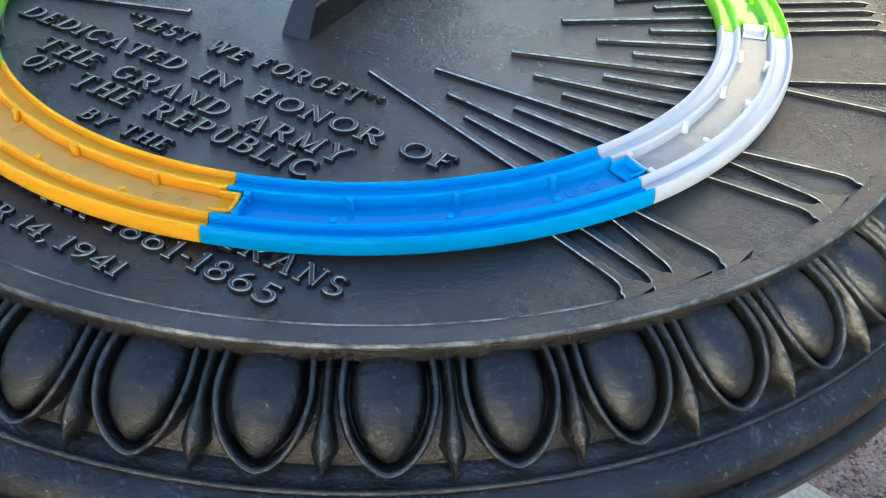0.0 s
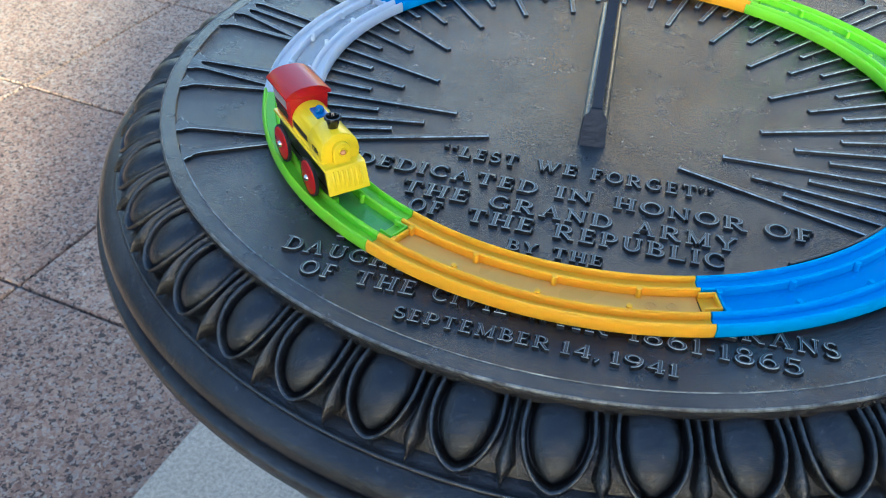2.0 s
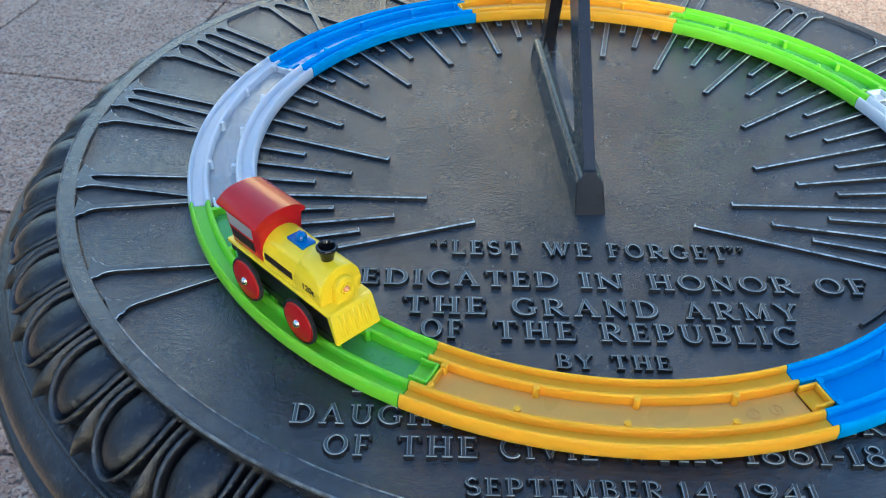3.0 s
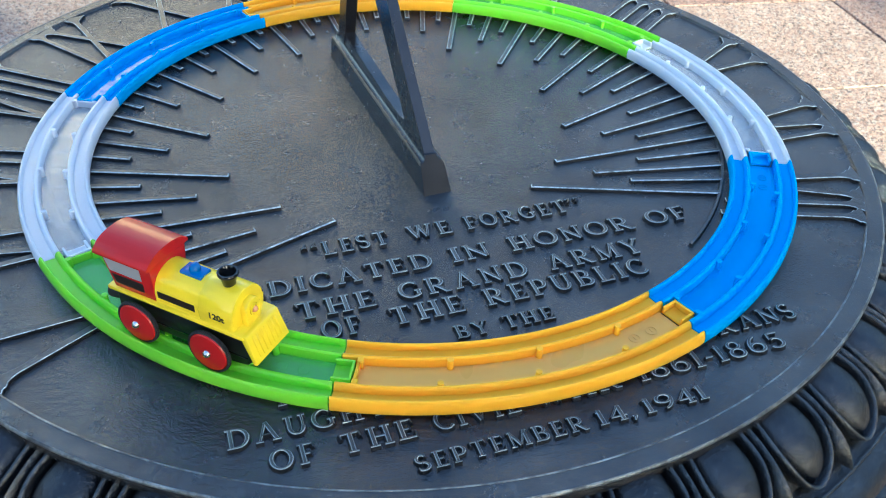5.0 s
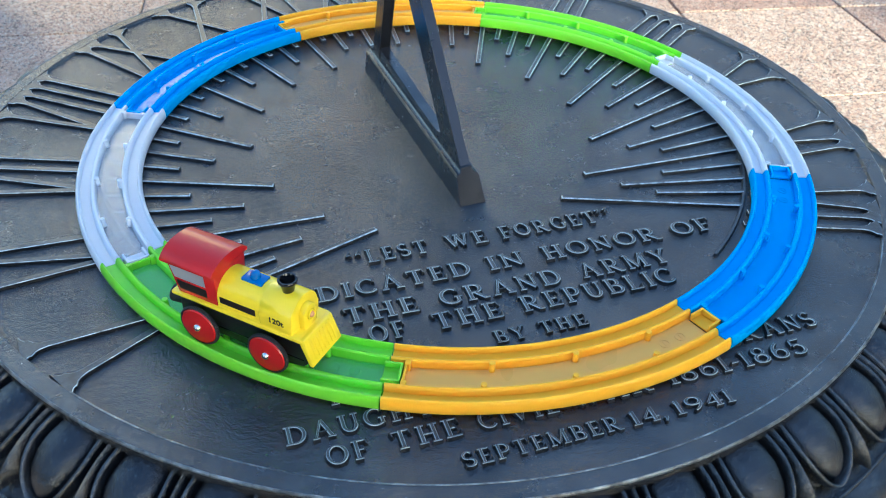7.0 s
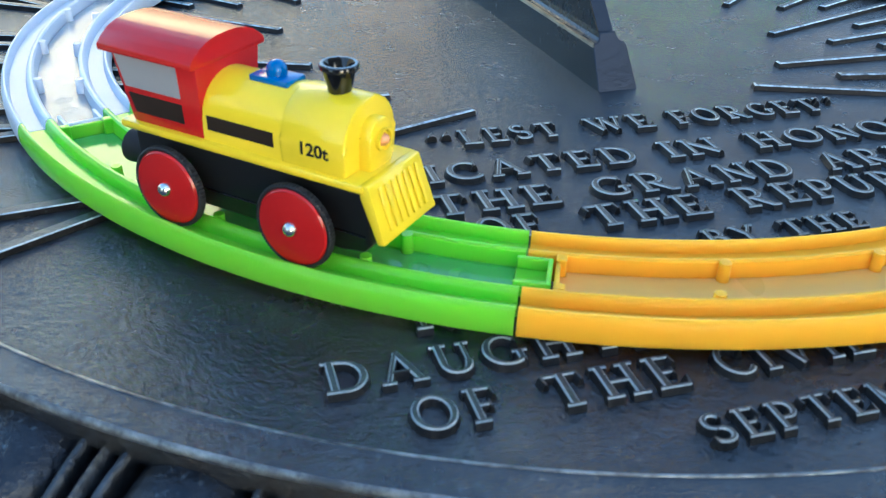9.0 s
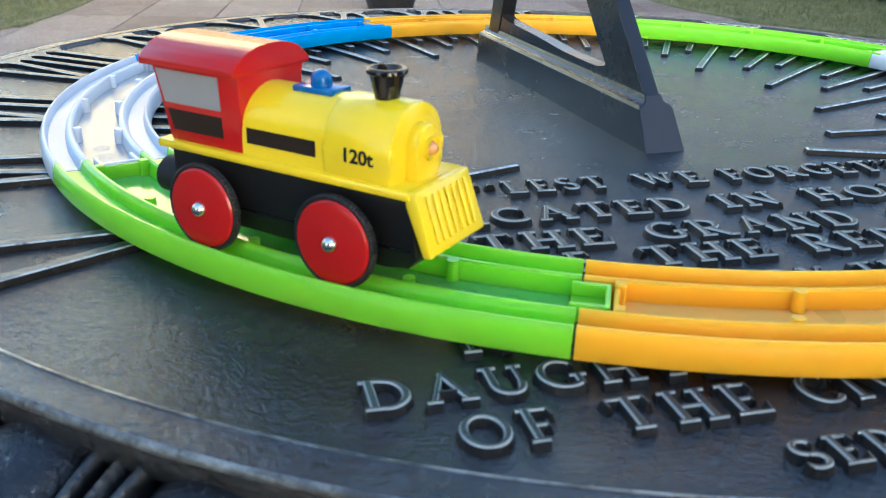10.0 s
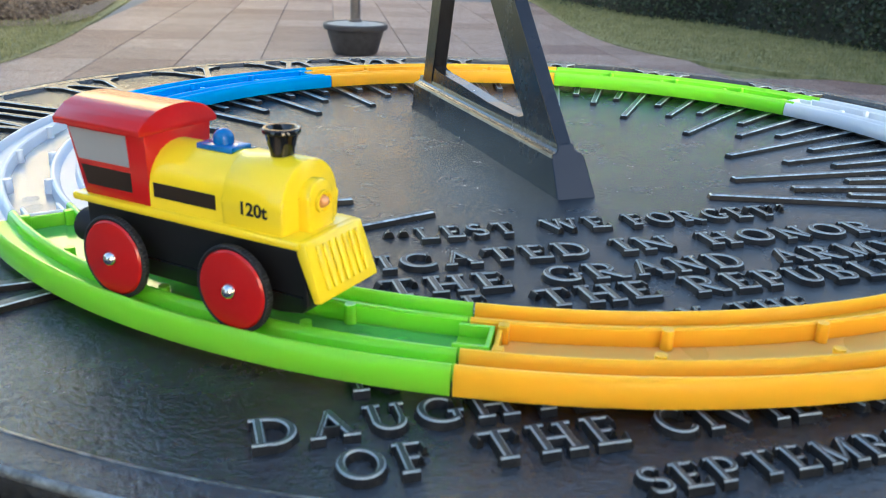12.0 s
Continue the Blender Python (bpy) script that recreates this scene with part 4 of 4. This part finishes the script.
    revolve(bm, [(0.0027, 0.0), (0.0030, 0.0012), (0.0024, 0.0012), (0.0021, 0.0004), (0.0, 0.0003)], 24)
    part("lamp_rim", bm, YELLOW, house, smooth=40, matrix=Matrix.Translation((0.0351, 0, 0.0318)) @ Matrix.Rotation(math.pi / 2, 4, "Y"))
    bm = bmesh.new()
    revolve(bm, [(0.0, 0.0019), (0.0008, 0.0017), (0.0014, 0.0011), (0.0017, 0.0002)], 18)
    part("lamp", bm, LAMP_LENS, house, "amber tinted headlamp bulb", 180, Matrix.Translation((0.0352, 0, 0.0318)) @ Matrix.Rotation(math.pi / 2, 4, "Y"))
    # cowcatcher, leaning forwards, with ribs
    bm = bmesh.new()
    lo, hi = 0.0118, 0.0112
    v = []
    for x, z, w in ((0.0360, 0.0250, hi), (0.0385, 0.0250, hi), (0.0432, 0.0108, lo), (0.0412, 0.0104, lo), (0.0362, 0.0215, hi)):
        v.append([bm.verts.new((x, k * w, z)) for k in (-1, 1)])
    for i in range(5):
        j = (i + 1) % 5
        bm.faces.new((v[i][0], v[i][1], v[j][1], v[j][0]))
    bm.faces.new([p[0] for p in v])
    bm.faces.new([p[1] for p in v][::-1])
    bmesh.ops.bevel(bm, geom=list(bm.edges), offset=0.0005, segments=2, profile=0.5, affect="EDGES")
    cow = part("cowcatcher", bm, YELLOW, root, "yellow ribbed cowcatcher", 40)
    for i in range(7):
        y = -0.0078 + 0.0026 * i
        bm = bmesh.new()
        prism(bm, [(0.0391, 0.0236), (0.0397, 0.0234), (0.0430, 0.0132), (0.0424, 0.0130)], y - 0.0006, y + 0.0006, "y", 0.0002, 1)
        part("rib", bm, YELLOW, cow, smooth=40)
    # cab
    bm = bmesh.new()
    v = []
    for x, z, w in ((-0.0312, 0.0248, 0.0104), (-0.0085, 0.0248, 0.0104), (-0.0078, 0.0447, 0.0114), (-0.0350, 0.0447, 0.0114)):
        v.append([bm.verts.new((x, k * w, z)) for k in (-1, 1)])
    for i in range(4):
        j = (i + 1) % 4
        bm.faces.new((v[i][0], v[i][1], v[j][1], v[j][0]))
    bm.faces.new([p[0] for p in v])
    bm.faces.new([p[1] for p in v][::-1])
    bmesh.ops.bevel(bm, geom=list(bm.edges), offset=0.0006, segments=2, profile=0.5, affect="EDGES")
    cab = part("cab", bm, RED, root, "glossy red cab", 40)
    # roof: a low barrel
    W = 0.0132
    pts = [(-W, 0.0436), (-W * 1.01, 0.0452)] + [(W * q, 0.0456 + 0.0046 * (1 - abs(q) ** 2.6)) for q in [i / 7 - 1 for i in range(1, 14)]] + [(W * 1.01, 0.0452), (W, 0.0436)]
    bm = bmesh.new()
    prism(bm, pts, -0.0370, -0.0074, "x", 0.0004)
    part("roof", bm, RED, root, "glossy red barrel roof", 40)
    # side stickers of the cab and boiler
    for s in (-1, 1):
        tilt = (0.0114 - 0.0104) / (0.0447 - 0.0248)

        def side(z):
            return s * (0.0104 + (z - 0.0248) * tilt + 0.00012)
        for name, m, pts in (("cab_window", GREY_FILM, ((-0.0336, 0.0428), (-0.0140, 0.0428), (-0.0140, 0.0346), (-0.0316, 0.0346))),
                             ("cab_panel", STICKER, ((-0.0310, 0.0330), (-0.0140, 0.0330), (-0.0140, 0.0278), (-0.0296, 0.0278)))):
            bm = bmesh.new()
            A = [bm.verts.new((x, side(z), z)) for x, z in pts]
            B = [bm.verts.new((x, side(z) - s * 0.0002, z)) for x, z in pts]
            bm.faces.new(A)
            bm.faces.new(B[::-1])
            for i in range(4):
                bm.faces.new((A[i], A[(i + 1) % 4], B[(i + 1) % 4], B[i]))
            part(name, bm, m, cab)
        bm = bmesh.new()
        box(bm, -0.0070, 0.0125, s * 0.0104 - 0.00006, s * 0.0104 + 0.00006, 0.0280, 0.0318)
        part("side_stripe", bm, STICKER, root)
        cu = bpy.data.curves.new("tonnage", "FONT")
        cu.body, cu.size, cu.extrude, cu.align_x = "120t", 0.0045, 0.00006, "CENTER"
        cu.offset = 0.00012
        tmp = new("tonnage", cu)
        me = bpy.data.meshes.new_from_object(tmp.evaluated_get(bpy.context.evaluated_depsgraph_get()))
        bpy.data.objects.remove(tmp)
        me.materials.append(INK)
        again("tonnage", me, root, Matrix.Translation((0.0238, s * 0.01085, 0.0287)) @ Matrix.Rotation(0 if s < 0 else math.pi, 4, "Z") @ Matrix.Rotation(math.pi / 2, 4, "X"), "black printed weight figures")
    # rear window ring of the cab
    bm = bmesh.new()
    revolve(bm, [(0.0016, 0.0), (0.0018, 0.0006), (0.0011, 0.0006), (0.0010, 0.0003), (0.0, 0.0003)], 20)
    part("rear_lamp", bm, RED, cab, smooth=40, matrix=Matrix.Translation((-0.0330, 0, 0.0340)) @ Matrix.Rotation(-math.pi / 2 - 0.18, 4, "Y"))
    # dome and chimney
    bm = bmesh.new()
    box(bm, 0.0010, 0.0122, -0.0036, 0.0036, 0.0402, 0.0420, 0.0005)
    dome = part("dome_base", bm, DOME_BLUE, root, "blue dome base", 40)
    bm = bmesh.new()
    revolve(bm, [(0.0025, 0.0), (0.0025, 0.0014)] + [(0.0025 * math.cos(t), 0.0014 + 0.0025 * math.sin(t)) for t in [math.pi / 2 * i / 6 for i in range(1, 7)]], 24)
    part("dome", bm, DOME_BLUE, dome, smooth=60, matrix=Matrix.Translation((0.0066, 0, 0.0418)))
    bm = bmesh.new()
    revolve(bm, [(0.0027, 0.0), (0.0028, 0.0010), (0.0038, 0.0056), (0.0045, 0.0060), (0.0045, 0.0069), (0.0042, 0.0073), (0.0036, 0.0073), (0.0030, 0.0060), (0.0020, 0.0030), (0.0, 0.0030)], 32)
    part("chimney", bm, GLOSS_BLACK, root, "glossy black flared chimney", 40, Matrix.Translation((0.0242, 0, 0.0411)))
    # magnetic coupling
    back = Matrix.Translation((-0.0325, 0, 0.0105)) @ Matrix.Rotation(-math.pi / 2, 4, "Y")
    bm = bmesh.new()
    box(bm, -0.0352, -0.0322, -0.0028, 0.0028, 0.0085, 0.0145, 0.0006)
    part("coupling_block", bm, BLACK, root, smooth=40)
    bm = bmesh.new()
    cyl(bm, 0.0012, 0.0012, 0.002, 0.0055, 12, back)
    part("coupling_pin", bm, GLOSS_BLACK, root, smooth=40)
    bm = bmesh.new()
    revolve(bm, [(0.0, 0.0050), (0.0040, 0.0050), (0.0043, 0.0055), (0.0050, 0.0110), (0.0050, 0.0118), (0.0045, 0.0122), (0.0, 0.0122)], 28)
    magnet = part("magnet", bm, RUBBER, root, "black cupped magnet", 40, back)
    bm = bmesh.new()
    revolve(bm, [(0.0, 0.0046), (0.0036, 0.0046), (0.0038, 0.0052)], 24)
    part("magnet_face", bm, STEEL_TAN, magnet, "tan disc on the magnet", 40)
    low = Matrix.Translation((0, 0, zc + 0.0010)) @ Matrix.Diagonal((1, 1, 0.95, 1)) @ Matrix.Translation((0, 0, -zc))
    for ob in root.children:
        if not ob.name.startswith(("wheel", "axle")):
            ob.matrix_basis = low @ ob.matrix_basis
    return root


locomotive(TRAIN_ANGLE)

# ---- distance: planter with a post, stone block, hedge, grass ----
planter = thing("planter", "round dark planter with pale gravel and a post on the path", "planter", pose(-2.15, 7.45, GROUND_Z, 0, 0, 0))
bm = bmesh.new()
revolve(bm, [(0.0, 0.0), (0.185, 0.0), (0.20, 0.015), (0.255, 0.20), (0.262, 0.215), (0.285, 0.22), (0.29, 0.23), (0.29, 0.262), (0.283, 0.27), (0.262, 0.27), (0.255, 0.255), (0.25, 0.235)], 48)
pot = part("pot", bm, POT, planter, "dark round tapered pot", 40)
bm = bmesh.new()
revolve(bm, [(0.0, 0.285), (0.10, 0.283), (0.22, 0.270), (0.262, 0.262)], 48)
part("gravel", bm, POT_FILL, planter, "pale gravel filling", 60)
bm = bmesh.new()
revolve(bm, [(0.060, 0.27), (0.060, 0.30), (0.045, 0.31), (0.045, 2.40), (0.05, 2.42), (0.0, 2.43)], 24)
part("post", bm, POST_METAL, planter, "brown metal post", 40)

bm = bmesh.new()
box(bm, -0.24, 0.24, -0.24, 0.24, 0.0, 0.26, 0.012)
box(bm, -0.20, 0.20, -0.20, 0.20, 0.262, 0.80, 0.012)
block = part("stone_block", bm, WHITE_STONE, matrix=GRID @ pose(-2.5, 9.1, 0.010, 0, 0, 6))
tagged(block, "white stone block standing on the lawn beside the path", "stone block")

bm = bmesh.new()
rng = random.Random(4)
pts = [(-5.6, 7.9), (-2.6, 8.5), (-1.5, 9.0), (-1.42, 9.8), (-1.68, 12.6), (-2.15, 18.0), (-8.5, 18.0)]
vs = [bm.verts.new((x, y, 0)) for x, y in pts]
bm.faces.new(vs)
bmesh.ops.subdivide_edges(bm, edges=list(bm.edges), cuts=12, use_grid_fill=True)
bmesh.ops.triangulate(bm, faces=list(bm.faces))
for v in bm.verts:
    v.co.z += 0.02 * noise.noise(v.co * 2.0)
mulch = part("leaf_bed", bm, MULCH, matrix=GRID @ Matrix.Translation((0, 0, 0.034)), smooth=60)
tagged(mulch, "bed of brown leaf litter beside the path", "planting bed", kind="structure")


def scatter(name, label, category, material, count, where, size, seed, flat=0.0):
    """Many small leaves or blades in one mesh."""
    rng = random.Random(seed)
    vs, fs = [], []
    for i in range(count):
        p = where(rng)
        l, w = size[0] * rng.uniform(0.6, 1.4), size[1] * rng.uniform(0.7, 1.3)
        d = Vector((rng.uniform(-1, 1), rng.uniform(-1, 1), rng.uniform(-0.3, 1) if not flat else flat)).normalized()
        s = d.cross(Vector((rng.uniform(-1, 1), rng.uniform(-1, 1), 0.2))).normalized() * w
        k = len(vs)
        vs += [p, p + d * l * 0.5 + s, p + d * l, p + d * l * 0.5 - s]
        fs.append((k, k + 1, k + 2, k + 3))
    me = bpy.data.meshes.new(name)
    me.from_pydata([tuple(v) for v in vs], [], fs)
    me.materials.append(material)
    ob = new(name, me)
    ob.matrix_world = GRID
    return tagged(ob, label, category, kind="stuff")


HEDGE = ((9.6, 3.0), (7.1, 6.8), (6.7, 8.2), (6.2, 10.2), (5.3, 11.6), (5.0, 13.5), (5.2, 22.0))


def hedge_front(k):
    k = k * (len(HEDGE) - 1)
    i = min(int(k), len(HEDGE) - 2)
    a, b = Vector(HEDGE[i]), Vector(HEDGE[i + 1])
    return a.lerp(b, k - i)


def hedge_leaf(rng):
    p = hedge_front(rng.random())
    z = rng.random() ** 0.8 * 2.2
    q = 0.10 * noise.noise(Vector((p.x * 3, p.y * 3, z * 3))) + 0.22 * noise.noise(Vector((p.x, p.y, z)))
    back = rng.uniform(-0.1, 0.25)
    if rng.random() < 0.2:
        back, z = rng.uniform(0, 1.6), 2.2
    return Vector((p.x + q + back + 0.08 * z, p.y, z + 0.1 * noise.noise(Vector((p.x * 4, p.y * 4, 0)))))


hedge = scatter("hedge", "dense dark green clipped hedge along the lawn", "hedge", HEDGE_LEAF, 36000, hedge_leaf, (0.055, 0.016), 7)
# dark sheet behind the leaves, coloured as the hedge's inner shade
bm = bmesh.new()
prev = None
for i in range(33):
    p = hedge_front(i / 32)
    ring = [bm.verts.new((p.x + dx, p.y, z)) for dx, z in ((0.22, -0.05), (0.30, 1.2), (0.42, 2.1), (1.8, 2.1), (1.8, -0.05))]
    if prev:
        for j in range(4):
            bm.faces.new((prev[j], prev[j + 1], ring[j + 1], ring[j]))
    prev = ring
part("hedge_core", bm, HEDGE_CORE, hedge, "dark sheet painted as the shade inside the hedge")


def right_lawn(rng):
    v = rng.uniform(5.2, 15)
    return Vector((rng.uniform(edge_at(RIGHT_EDGE, v) + 0.02, 7.4), v, 0.005))


def left_lawn(rng):
    v = rng.uniform(5.0, 10.0)
    return Vector((rng.uniform(-3.4, edge_at(LEFT_EDGE, v) - 0.02), v, 0.005))


scatter("grass", "short dry winter grass beside the path", "grass", BLADE, 26000, right_lawn, (0.055, 0.004), 11, 1.4)
scatter("grass", "short green grass beside the path", "grass", BLADE, 12000, left_lawn, (0.055, 0.004), 12, 1.4)

# fallen leaves over the planting bed
def litter(rng):
    return Vector((rng.uniform(-4.4, -1.8), rng.uniform(9.2, 14.0), 0.04))


scatter("leaf_litter", "loose brown fallen leaves on the planting bed", "leaves", MULCH, 6000, litter, (0.07, 0.025), 13, 0.3)

# ---- paving slabs ----
bm = bmesh.new()
box(bm, 0.004, SU - 0.004, 0.004, SV - 0.004, -0.026, 0.0, 0.003, 1)
first = None
for j in range(-3, 20):
    for i in range(-7, 11):
        u, v = i * SU, j * SV
        lo, hi = (-3.0, 4.0) if j < 4 else ((-3.3, 6.6) if j < 9 else (PATH_U0, 4.0))
        if not lo < u < hi:
            continue
        m = Matrix.Translation((u, v, 0))
        if first is None:
            first = part("slab", bm, GRANITE, pavement, matrix=m)
        else:
            again("slab", first.data, pavement, m)
